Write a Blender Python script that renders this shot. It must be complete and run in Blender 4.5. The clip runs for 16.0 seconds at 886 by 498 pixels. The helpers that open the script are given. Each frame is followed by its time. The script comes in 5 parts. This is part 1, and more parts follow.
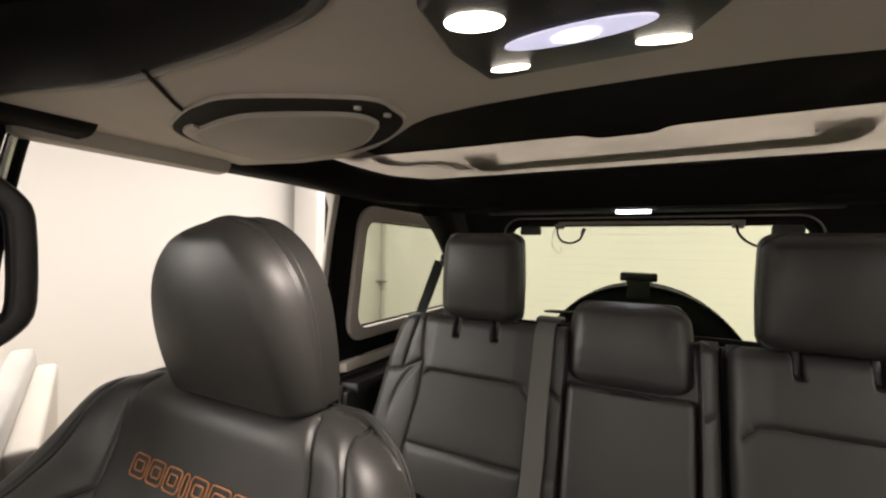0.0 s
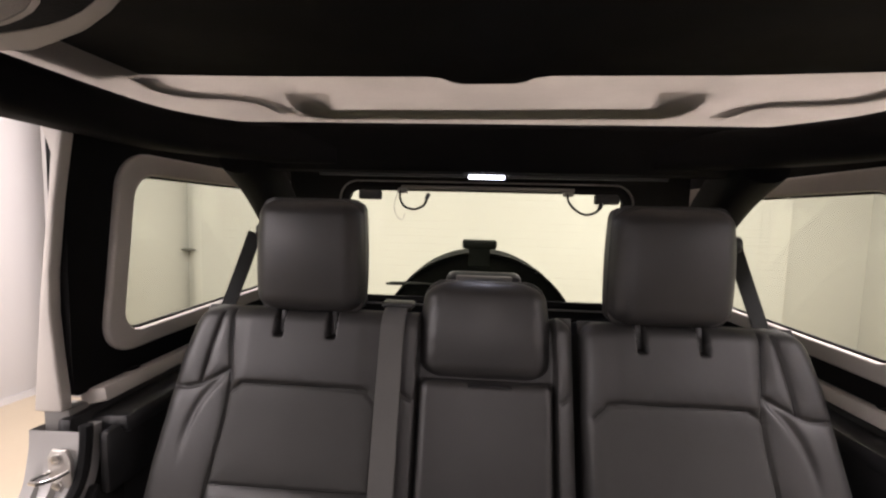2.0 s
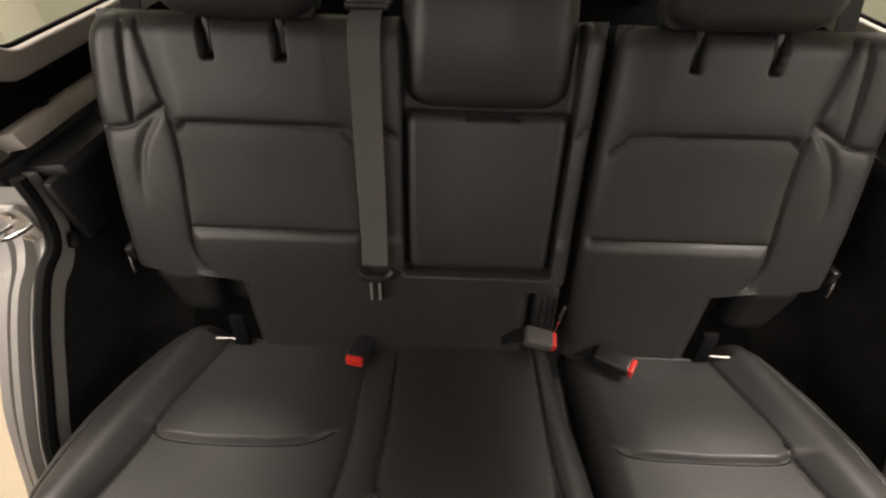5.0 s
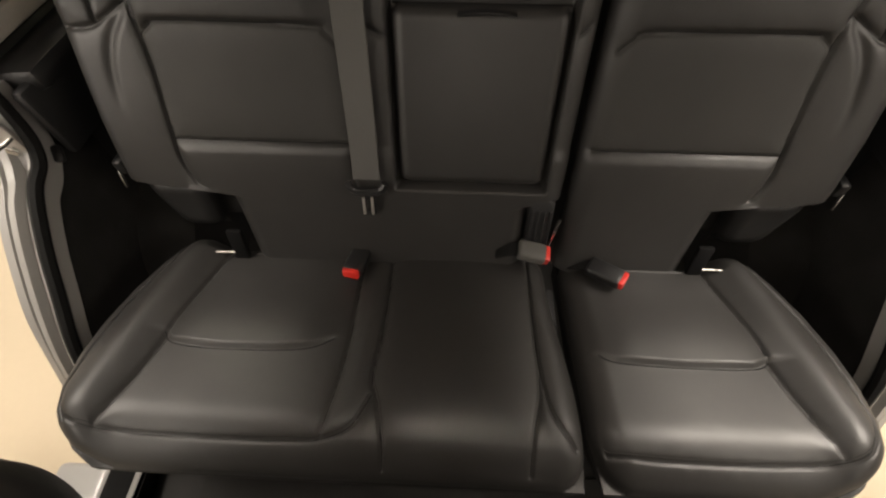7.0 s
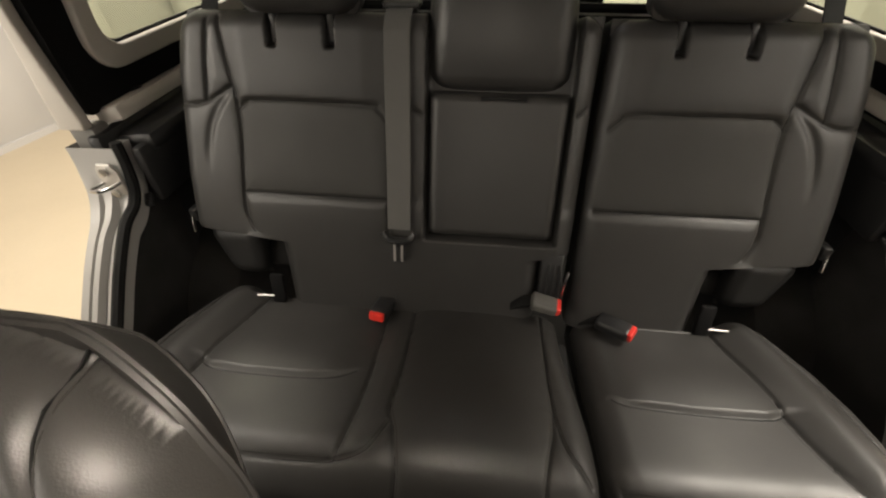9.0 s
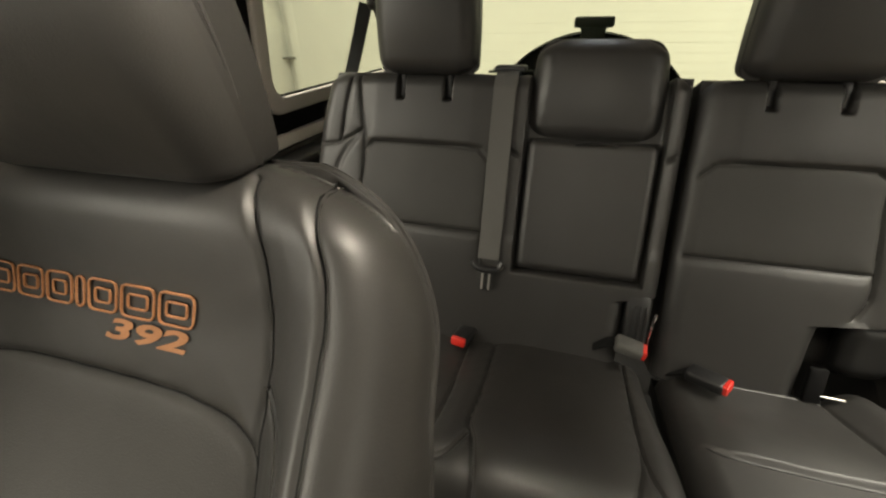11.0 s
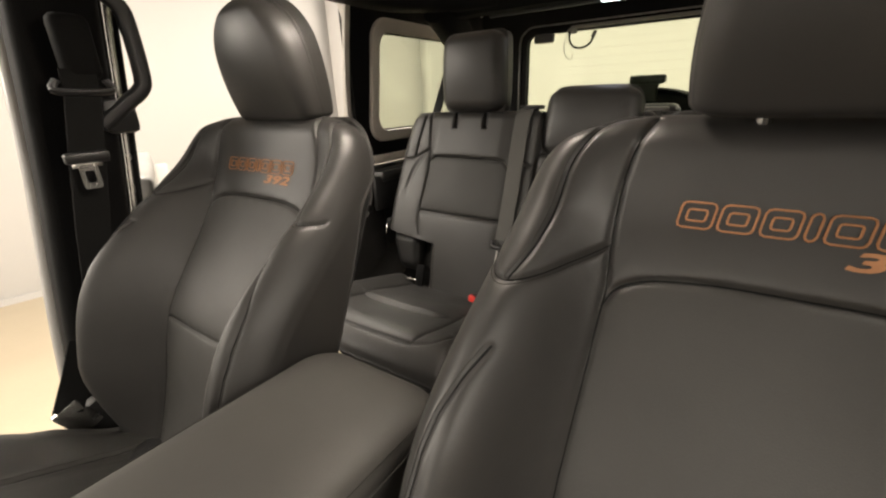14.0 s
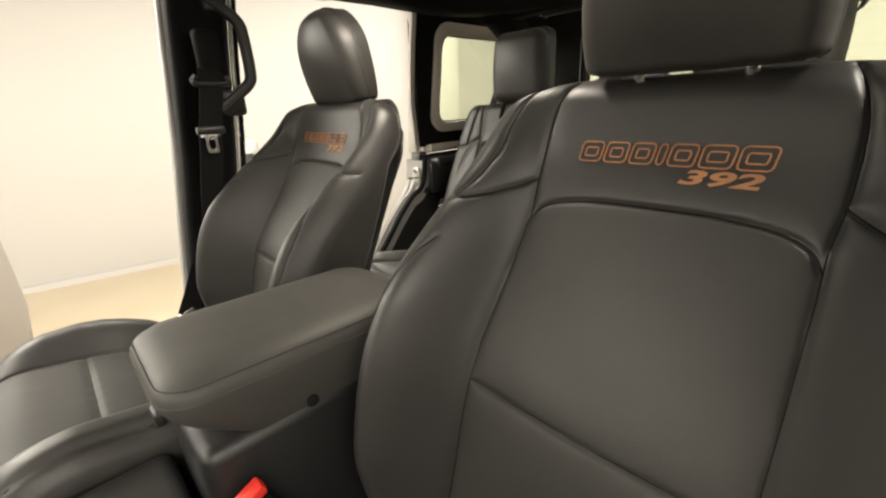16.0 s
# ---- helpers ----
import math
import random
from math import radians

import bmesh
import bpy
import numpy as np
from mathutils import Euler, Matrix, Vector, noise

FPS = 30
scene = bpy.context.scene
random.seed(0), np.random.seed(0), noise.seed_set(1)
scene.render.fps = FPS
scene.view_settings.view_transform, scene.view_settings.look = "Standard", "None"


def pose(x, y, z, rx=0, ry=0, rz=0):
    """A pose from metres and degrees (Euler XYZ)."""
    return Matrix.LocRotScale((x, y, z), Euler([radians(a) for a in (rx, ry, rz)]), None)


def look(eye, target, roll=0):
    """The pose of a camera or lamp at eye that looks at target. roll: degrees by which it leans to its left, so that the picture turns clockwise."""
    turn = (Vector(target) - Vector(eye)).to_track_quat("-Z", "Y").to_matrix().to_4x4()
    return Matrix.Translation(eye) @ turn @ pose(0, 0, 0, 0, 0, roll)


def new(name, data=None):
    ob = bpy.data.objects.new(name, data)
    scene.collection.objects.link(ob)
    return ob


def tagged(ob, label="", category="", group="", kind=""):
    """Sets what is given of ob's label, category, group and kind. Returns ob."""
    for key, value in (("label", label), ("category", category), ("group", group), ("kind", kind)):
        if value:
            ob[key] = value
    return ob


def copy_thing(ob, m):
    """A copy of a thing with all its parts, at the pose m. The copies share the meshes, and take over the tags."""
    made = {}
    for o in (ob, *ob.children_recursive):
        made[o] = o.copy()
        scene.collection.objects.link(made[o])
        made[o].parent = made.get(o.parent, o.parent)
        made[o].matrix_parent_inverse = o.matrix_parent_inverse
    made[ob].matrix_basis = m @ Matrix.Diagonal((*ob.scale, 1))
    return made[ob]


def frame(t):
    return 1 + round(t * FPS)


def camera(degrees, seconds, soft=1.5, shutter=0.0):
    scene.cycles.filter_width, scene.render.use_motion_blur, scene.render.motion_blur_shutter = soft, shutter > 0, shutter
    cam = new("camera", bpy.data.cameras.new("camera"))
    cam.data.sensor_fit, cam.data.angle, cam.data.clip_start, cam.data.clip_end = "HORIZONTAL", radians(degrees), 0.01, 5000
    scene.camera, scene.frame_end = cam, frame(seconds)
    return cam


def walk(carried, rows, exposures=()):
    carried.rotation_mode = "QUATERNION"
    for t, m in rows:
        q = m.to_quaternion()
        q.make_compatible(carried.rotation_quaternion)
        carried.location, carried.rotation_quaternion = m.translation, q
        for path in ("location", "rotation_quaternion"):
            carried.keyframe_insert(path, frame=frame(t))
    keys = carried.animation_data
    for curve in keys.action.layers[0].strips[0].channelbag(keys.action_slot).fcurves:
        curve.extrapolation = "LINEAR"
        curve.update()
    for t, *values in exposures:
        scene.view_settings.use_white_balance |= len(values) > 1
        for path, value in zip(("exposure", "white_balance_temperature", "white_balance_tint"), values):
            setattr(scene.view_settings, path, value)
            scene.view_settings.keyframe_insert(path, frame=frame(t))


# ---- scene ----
cam = camera(94.4, 16.0, 2.3)
PATH = [
    (0, (0.036, 0.031, 1.488), (-0.871, 1.822, 1.492), 1.2),
    (0.5, (0.005, 0.088, 1.486), (-0.628, 1.988, 1.507), 1.4),
    (1, (-0.008, 0.132, 1.5), (-0.424, 2.090, 1.508), 1.4),
    (1.5, (-0.021, 0.188, 1.509), (-0.271, 2.172, 1.457), 1.5),
    (2, (-0.036, 0.232, 1.508), (-0.176, 2.22, 1.341), 1.5),
    (2.5, (-0.043, 0.263, 1.513), (-0.119, 2.232, 1.173), 1.6),
    (3, (-0.053, 0.302, 1.523), (-0.094, 2.218, 0.953), 1.7),
    (3.5, (-0.057, 0.327, 1.517), (-0.087, 2.155, 0.704), 1.6),
    (4, (-0.056, 0.356, 1.509), (-0.081, 2.056, 0.456), 1.5),
    (4.5, (-0.056, 0.38, 1.508), (-0.079, 1.927, 0.24), 1.4),
    (5, (-0.056, 0.399, 1.5), (-0.08, 1.792, 0.065), 1.3),
    (5.2, (-0.055, 0.407, 1.495), (-0.079, 1.743, 0.007), 1.3),
    (7.3, (-0.027, 0.404, 1.492), (-0.084, 1.463, -0.204), -0.4),
    (7.5, (-0.027, 0.392, 1.499), (-0.087, 1.449, -0.197), -0.3),
    (8, (-0.025, 0.325, 1.502), (-0.090, 1.523, -0.098), 0.1),
    (8.2, (-0.014, 0.309, 1.499), (-0.100, 1.569, -0.051), -0.2),
    (10.3, (-0.052, 0.156, 1.432), (-0.385, 1.833, 0.395), -0.2),
    (10.5, (-0.053, 0.144, 1.426), (-0.436, 1.821, 0.405), -0.6),
    (11, (-0.057, 0.122, 1.414), (-0.558, 1.792, 0.434), -1.0),
    (11.5, (-0.051, 0.091, 1.399), (-0.67, 1.749, 0.466), -1.5),
    (12, (-0.014, 0.045, 1.389), (-0.75, 1.678, 0.5), -1.6),
    (12.5, (0.056, -0.003, 1.375), (-0.788, 1.607, 0.541), -1.7),
    (13, (0.141, -0.085, 1.366), (-0.78, 1.512, 0.589), -1.8),
    (13.5, (0.235, -0.125, 1.36), (-0.758, 1.451, 0.632), -2.0),
    (14, (0.311, -0.144, 1.36), (-0.752, 1.399, 0.662), -2.1),
    (14.5, (0.379, -0.165, 1.338), (-0.749, 1.34, 0.657), -2.2),
    (15, (0.43, -0.166, 1.351), (-0.774, 1.281, 0.675), -2.4),
    (15.5, (0.486, -0.188, 1.349), (-0.799, 1.191, 0.68), -2.6),
    (16, (0.527, -0.207, 1.317), (-0.844, 1.089, 0.654), -2.8),
]
walk(cam, [(t, look(eye, target, roll)) for t, eye, target, roll in PATH], exposures=[(0, 0.2, 6100, 13), (0.5, 0.05, 6000, 19), (1.2, 0.28, 5850, 27), (2, 0.32, 5850, 23), (2.5, 0.16, 5900, 20), (3, 0.12, 5950, 18), (4, 0.15, 5950, 16), (4.5, 0.1, 6100, 15), (5, -0.05, 6350, 15), (7.4, -0.02, 6400, 12), (8.2, 0.04, 6350, 12), (10.5, 0.15, 6400, 3), (12, 0.35, 6400, 10), (12.5, 0.38, 6450, 11), (13.5, 0.36, 6400, 11), (16, 0.46, 6300, 7)])


# ---- world, lamps, exposure ----
world = bpy.data.worlds.new("world")
scene.world = world
world.use_nodes = True
world.node_tree.nodes["Background"].inputs[0].default_value = (1.0, 0.95, 0.88, 1)
world.node_tree.nodes["Background"].inputs[1].default_value = 0.15


def area_lamp(name, m, sx, sy, power, colour, spread=180):
    data = bpy.data.lights.new(name, "AREA")
    data.shape, data.size, data.size_y, data.energy, data.color = "RECTANGLE", sx, sy, power, colour
    data.spread = radians(spread)
    ob = new(name, data)
    ob.matrix_world = m
    return ob


WARM = (1.0, 0.90, 0.76)
# unseen ceiling lamps over both sides, ahead of and behind the vehicle
# the pair beside the rear doors follows the cushions' sheen, the others are fill
for cx, cy, sx, sy, power, spread in ((-1.60, 0.80, 0.5, 0.8, 66, 170), (-1.9, 2.7, 0.6, 1.4, 68, 170), (-2.0, -1.3, 0.8, 1.4, 46, 170), (1.80, 0.75, 0.6, 0.9, 145, 170), (1.9, 2.7, 0.6, 1.4, 84, 170), (2.3, -1.4, 0.7, 1.4, 32, 170), (-0.9, -3.2, 2.6, 1.0, 108, 170), (0.0, 3.7, 3.0, 0.7, 20, 180)):
    area_lamp("unseen_ceiling_lamp", pose(cx, cy, 3.10), sx, sy, power, WARM, spread)
# unseen fill lamps, added to brighten the front seats from either side
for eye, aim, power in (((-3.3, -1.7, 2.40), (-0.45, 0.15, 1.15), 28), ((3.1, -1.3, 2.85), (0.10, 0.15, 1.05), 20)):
    area_lamp("side_fill_lamp", look(eye, aim), 2.2, 1.4, power, WARM, 90)
# long soft fill lamp added at the wall ahead of the vehicle, unseen
area_lamp("front_fill_lamp", look((-0.3, -4.35, 1.75), (-0.3, 0.0, 1.55)), 4.6, 1.3, 22, WARM, 120)
# the four bulbs of the dome console and the cargo lamp
for bulb, aim, power in (((-0.070, 0.270, 1.618), (-0.36, 0.10, 0.95), 1.15), ((-0.010, 0.306, 1.618), (-0.01, 0.10, 0.6), 0.12), ((0.050, 0.270, 1.618), (0.38, 0.30, 0.9), 0.5), ((-0.064, 0.342, 1.618), (-0.36, 0.62, 0.9), 0.25), ((0.041, 0.342, 1.618), (0.36, 0.62, 0.9), 0.35)):
    area_lamp("dome_bulb", look(bulb, aim), 0.04, 0.022, power, (1.0, 0.86, 0.70), 125)
area_lamp("cargo_bulb", pose(-0.007, 1.222, 1.590), 0.07, 0.012, 0.12, (0.92, 0.95, 1.0))


# ---- materials ----
def material(name, base, rough=0.5, metal=0.0, tint=None, grain=0.0, grain_size=400.0, cells=0.0, cell_size=500.0, wear=0.12, wear_size=6.0, coat=0.0, spec=0.5, folds=0.0):
    """Principled surface: colour varied at two scales, bump from noise and cells (metres)."""
    m = bpy.data.materials.new(name)
    m.use_nodes = True
    n, l = m.node_tree.nodes, m.node_tree.links
    p = n["Principled BSDF"]
    p.inputs["Metallic"].default_value = metal
    p.inputs["Coat Weight"].default_value = coat
    p.inputs["Specular IOR Level"].default_value = spec
    co = n.new("ShaderNodeTexCoord")
    big = n.new("ShaderNodeTexNoise")
    big.inputs["Scale"].default_value, big.inputs["Detail"].default_value = wear_size, 6
    fine = n.new("ShaderNodeTexNoise")
    fine.inputs["Scale"].default_value, fine.inputs["Detail"].default_value = grain_size, 3
    l.new(co.outputs["Object"], big.inputs["Vector"])
    l.new(co.outputs["Object"], fine.inputs["Vector"])
    mix = n.new("ShaderNodeMix")
    mix.data_type = "RGBA"
    other = tint or tuple(c * (1 - wear) for c in base)
    mix.inputs[6].default_value, mix.inputs[7].default_value = (*base, 1), (*other, 1)
    add = n.new("ShaderNodeMath")
    add.operation = "MULTIPLY_ADD"
    add.inputs[1].default_value = 0.35
    l.new(fine.outputs["Fac"], add.inputs[0])
    half = n.new("ShaderNodeMapRange")
    half.inputs["From Min"].default_value, half.inputs["From Max"].default_value, half.inputs["To Max"].default_value = 0.3, 0.7, 0.65
    l.new(big.outputs["Fac"], half.inputs["Value"])
    l.new(half.outputs["Result"], add.inputs[2])
    l.new(add.outputs[0], mix.inputs["Factor"])
    l.new(mix.outputs[2], p.inputs["Base Color"])
    r = n.new("ShaderNodeMapRange")
    r.inputs["To Min"].default_value, r.inputs["To Max"].default_value = max(rough - 0.07, 0.02), min(rough + 0.09, 1)
    l.new(add.outputs[0], r.inputs["Value"])
    l.new(r.outputs["Result"], p.inputs["Roughness"])
    last = None
    for kind, size, amount in (("ShaderNodeTexNoise", 38.0, folds), ("ShaderNodeTexNoise", grain_size, grain), ("ShaderNodeTexVoronoi", cell_size, cells)):
        if amount:
            t = n.new(kind)
            t.inputs["Scale"].default_value = size
            l.new(co.outputs["Object"], t.inputs["Vector"])
            b = n.new("ShaderNodeBump")
            b.inputs["Strength"].default_value, b.inputs["Distance"].default_value = amount, 0.012 if size == 38.0 else 0.001
            l.new(t.outputs[0], b.inputs["Height"])
            if last:
                l.new(last.outputs[0], b.inputs["Normal"])
            last = b
    if last:
        l.new(last.outputs[0], p.inputs["Normal"])
    return m


def glass(name, colour):
    """A tinted pane: clear through, with a glossy face."""
    m = bpy.data.materials.new(name)
    m.use_nodes = True
    n, l = m.node_tree.nodes, m.node_tree.links
    n.remove(n["Principled BSDF"])
    clear, gloss, mix, edge, power = (n.new("ShaderNode" + k) for k in ("BsdfTransparent", "BsdfGlossy", "MixShader", "LayerWeight", "Math"))
    clear.inputs["Color"].default_value = (*colour, 1)
    gloss.inputs["Roughness"].default_value = 0.02
    power.operation = "MULTIPLY"
    power.inputs[1].default_value = 0.35
    edge.inputs["Blend"].default_value = 0.15
    l.new(edge.outputs["Facing"], power.inputs[0])
    l.new(power.outputs[0], mix.inputs[0])
    l.new(clear.outputs[0], mix.inputs[1])
    l.new(gloss.outputs[0], mix.inputs[2])
    l.new(mix.outputs[0], n["Material Output"].inputs["Surface"])
    return m


def lit(name, colour, strength):
    m = bpy.data.materials.new(name)
    m.use_nodes = True
    p = m.node_tree.nodes["Principled BSDF"]
    p.inputs["Base Color"].default_value = (*colour, 1)
    p.inputs["Emission Color"].default_value = (*colour, 1)
    p.inputs["Emission Strength"].default_value = strength
    return m


LEATHER = material("black_leather", (0.0250, 0.0239, 0.0227), 0.46, spec=0.50, grain=0.06, grain_size=520, cells=0.07, cell_size=1000, wear=0.28, wear_size=9, folds=0.035)
INSERT = material("black_perforated_leather", (0.036, 0.035, 0.033), 0.55, spec=0.30, grain=0.06, grain_size=520, cells=0.12, cell_size=800, wear=0.22, wear_size=7, folds=0.03)
# shell vinyl, its base darkened for the shade under cushions and on flaps
SHADED_SHELL = material("black_shaded_vinyl", (0.011, 0.0107, 0.0104), 0.55, grain=0.08, grain_size=700, cells=0.08, cell_size=1300, wear=0.2)
LID_VINYL = material("charcoal_lid_vinyl", (0.056, 0.054, 0.050), 0.55, spec=0.4, grain=0.1, grain_size=600, cells=0.07, cell_size=1000, wear=0.2, wear_size=8)
# near-black colour that puts the shade of the seam creases into thin cords
CREASE_SHADE = material("black_crease_shade", (0.005, 0.005, 0.005), 0.8, spec=0.15)
THREAD = material("grey_thread", (0.032, 0.031, 0.029), 0.85, grain=0.5, grain_size=900, spec=0.15)
ORANGE = material("orange_embroidery", (0.42, 0.19, 0.078), 0.6, grain=0.6, grain_size=1200, wear=0.35, wear_size=60)
PLASTIC = material("black_plastic", (0.012, 0.012, 0.0125), 0.42, grain=0.35, grain_size=500, wear=0.2)
PLASTIC_GREY = material("grey_plastic", (0.16, 0.155, 0.145), 0.5, grain=0.3, grain_size=500)
PADDING = material("black_foam_padding", (0.0045, 0.0044, 0.0046), 0.78, grain=0.5, grain_size=350, wear=0.25, spec=0.14)
SOUND_PAD = material("moulded_sound_bar", (0.43, 0.408, 0.385), 0.68, grain=0.12, grain_size=600, wear=0.15)
GRILLE = material("speaker_cloth", (0.33, 0.312, 0.295), 0.7, grain=0.2, grain_size=900, cells=0.9, cell_size=700)
HARDTOP = material("light_grey_hardtop", (0.50, 0.47, 0.43), 0.72, grain=0.45, grain_size=220, wear=0.22, wear_size=5)
WINDOW_TRIM = material("grey_window_surround", (0.46, 0.43, 0.39), 0.62, grain=0.35, grain_size=260, wear=0.12)
PAINT = material("silver_paint", (0.30, 0.292, 0.28), 0.55, metal=0.0, coat=0.25, wear=0.06, grain=0.05, grain_size=900)
DOOR_PAINT = material("grey_door_paint", (0.34, 0.335, 0.325), 0.4, coat=0.5, wear=0.06, grain=0.05, grain_size=900)
CARPET = material("black_carpet", (0.028, 0.027, 0.026), 0.95, grain=1.0, grain_size=700, cells=0.6, cell_size=900, wear=0.4, wear_size=14, spec=0.2)
CARPET_GREY = material("grey_floor_mat", (0.020, 0.019, 0.018), 0.9, grain=0.8, grain_size=500, wear=0.3, wear_size=12, spec=0.2)
WEB = material("grey_webbing", (0.075, 0.073, 0.068), 0.7, grain=0.5, grain_size=900, cells=0.5, cell_size=600, wear=0.12)
WEB_BLACK = material("black_webbing", (0.006, 0.006, 0.006), 0.8, grain=0.5, grain_size=900, spec=0.2)
STEEL = material("bright_steel", (0.62, 0.61, 0.59), 0.22, metal=1.0, wear=0.12, wear_size=40)
ZINC = material("zinc_plate", (0.55, 0.53, 0.50), 0.45, metal=0.8, wear=0.25, wear_size=50)
RED = material("red_plastic", (0.62, 0.028, 0.018), 0.4, grain=0.1, wear=0.15, wear_size=40)
RUBBER = material("black_rubber", (0.009, 0.009, 0.009), 0.8, grain=0.5, grain_size=200, wear=0.25, spec=0.2)
WALL = material("white_studio_wall", (0.53, 0.52, 0.511), 0.75, grain=0.2, grain_size=60, wear=0.04, wear_size=0.8)
CONCRETE = material("polished_concrete", (0.47, 0.40, 0.29), 0.32, tint=(0.41, 0.345, 0.25), grain=0.1, grain_size=40, wear_size=1.6)
GLASS = glass("tinted_glass", (0.885, 0.92, 0.82))
LENS = lit("lamp_lens", (1.0, 0.86, 0.66), 9.0)
LENS_DIM = lit("lamp_lens_dim", (0.80, 0.78, 1.0), 0.55)
LENS_COOL = lit("cargo_lens", (0.93, 0.96, 1.0), 6.0)


# ---- mesh helpers ----
def link(name, data, mat, parent=None, label=""):
    data.materials.append(mat)
    ob = new(name, data)
    ob.parent = parent
    return tagged(ob, label)


def part(name, bm, mat, parent=None, label="", smooth=True):
    data = bpy.data.meshes.new(name)
    bmesh.ops.recalc_face_normals(bm, faces=bm.faces)
    bm.to_mesh(data)
    bm.free()
    if smooth:
        data.polygons.foreach_set("use_smooth", [True] * len(data.polygons))
        data.set_sharp_from_angle(angle=radians(35))
    return link(name, data, mat, parent, label)


def thing(name, x=0, y=0, z=0, **tags):
    ob = new(name)
    ob.location = (x, y, z)
    ob.empty_display_size = 0.05
    return tagged(ob, **tags)


def box(sx, sy, sz, m=None, bevel=0.004, seg=2, bm=None):
    """A bevelled block of that size at the pose m."""
    own = bmesh.new()
    bmesh.ops.create_cube(own, size=1.0, matrix=Matrix.Diagonal((sx, sy, sz, 1)))
    if bevel:
        bmesh.ops.bevel(own, geom=own.edges[:], offset=min(bevel, 0.49 * min(sx, sy, sz)), segments=seg, profile=0.5, affect="EDGES")
    bmesh.ops.transform(own, matrix=m or Matrix(), verts=own.verts)
    if bm is None:
        return own
    join(bm, own)
    return bm


def join(bm, other):
    at = {v: bm.verts.new(v.co) for v in other.verts}
    for face in other.faces:
        bm.faces.new([at[v] for v in face.verts])
    other.free()
    return bm


def spline(points, steps=8, closed=False):
    """A smooth line through the points."""
    pts = [Vector(p) for p in points]
    n, out = len(pts), []
    for i in range(n if closed else n - 1):
        a, b, c, d = (pts[(i + k) % n] if closed else pts[min(max(i + k, 0), n - 1)] for k in (-1, 0, 1, 2))
        for s in range(steps):
            t = s / steps
            out.append(0.5 * ((2 * b) + (c - a) * t + (2 * a - 5 * b + 4 * c - d) * t * t + (3 * b - a - 3 * c + d) * t ** 3))
    if not closed:
        out.append(pts[-1])
    return out


def sweep(points, profile, up=(0, 0, 1), closed=False, bm=None):
    """Carries a closed profile of (side, up) pairs along a line."""
    bm = bm or bmesh.new()
    pts = [Vector(p) for p in points]
    n, rings = len(pts), []
    for i, p in enumerate(pts):
        a, b = (pts[(i - 1) % n], pts[(i + 1) % n]) if closed else (pts[max(i - 1, 0)], pts[min(i + 1, n - 1)])
        d = (b - a).normalized()
        side = d.cross(Vector(up))
        side = side.normalized() if side.length > 1e-4 else d.orthogonal().normalized()
        top = side.cross(d)
        rings.append([bm.verts.new(p + side * u + top * v) for u, v in profile])
    k = len(profile)
    for i in range(n if closed else n - 1):
        a, b = rings[i], rings[(i + 1) % n]
        for j in range(k):
            bm.faces.new((a[j], a[(j + 1) % k], b[(j + 1) % k], b[j]))
    if not closed:
        bm.faces.new(rings[0][::-1])
        bm.faces.new(rings[-1])
    return bm


def circle(r, k=10, sx=1.0):
    return [(sx * r * math.cos(2 * math.pi * i / k), r * math.sin(2 * math.pi * i / k)) for i in range(k)]


def rounded(w, h, r, k=4):
    """A rounded rectangle as a closed profile."""
    out = []
    for cx, cy, a in ((w / 2 - r, h / 2 - r, 0), (r - w / 2, h / 2 - r, 90), (r - w / 2, r - h / 2, 180), (w / 2 - r, r - h / 2, 270)):
        out += [(cx + r * math.cos(radians(a + 90 * i / k)), cy + r * math.sin(radians(a + 90 * i / k))) for i in range(k + 1)]
    return out


def tube(points, r, k=10, closed=False, bm=None, smooth=8):
    return sweep(spline(points, smooth, closed) if smooth else points, circle(r, k), closed=closed, bm=bm)


def prism(outline, depth, m=None, bevel=0.0, seg=2, bm=None):
    """A flat outline of (x, y) pushed out by depth along z, its rims rounded."""
    own = bmesh.new()
    face = own.faces.new([own.verts.new((x, y, 0)) for x, y in outline])
    top = bmesh.ops.extrude_face_region(own, geom=[face])
    bmesh.ops.translate(own, vec=(0, 0, depth), verts=[v for v in top["geom"] if isinstance(v, bmesh.types.BMVert)])
    bmesh.ops.recalc_face_normals(own, faces=own.faces)
    if bevel:
        rim = [e for e in own.edges if abs(e.verts[0].co.z - e.verts[1].co.z) < 1e-6]
        bmesh.ops.bevel(own, geom=rim, offset=bevel, segments=seg, profile=0.5, affect="EDGES")
    bmesh.ops.transform(own, matrix=m or Matrix(), verts=own.verts)
    return own if bm is None else join(bm, own)


def ring_plate(outer, inner, depth, m=None):
    """A plate with a hole: two outlines with as many points each."""
    bm = bmesh.new()
    rows = [[bm.verts.new((x, y, z)) for x, y in line] for line, z in ((outer, 0), (outer, depth), (inner, depth), (inner, 0))]
    k = len(outer)
    for a in range(4):
        p, q = rows[a], rows[(a + 1) % 4]
        for i in range(k):
            bm.faces.new((p[i], p[(i + 1) % k], q[(i + 1) % k], q[i]))
    bmesh.ops.transform(bm, matrix=m or Matrix(), verts=bm.verts)
    return bm


# ---- upholstery ----
def smooth_step(a, b, x):
    t = np.clip((x - a) / (b - a), 0, 1)
    return t * t * (3 - 2 * t)


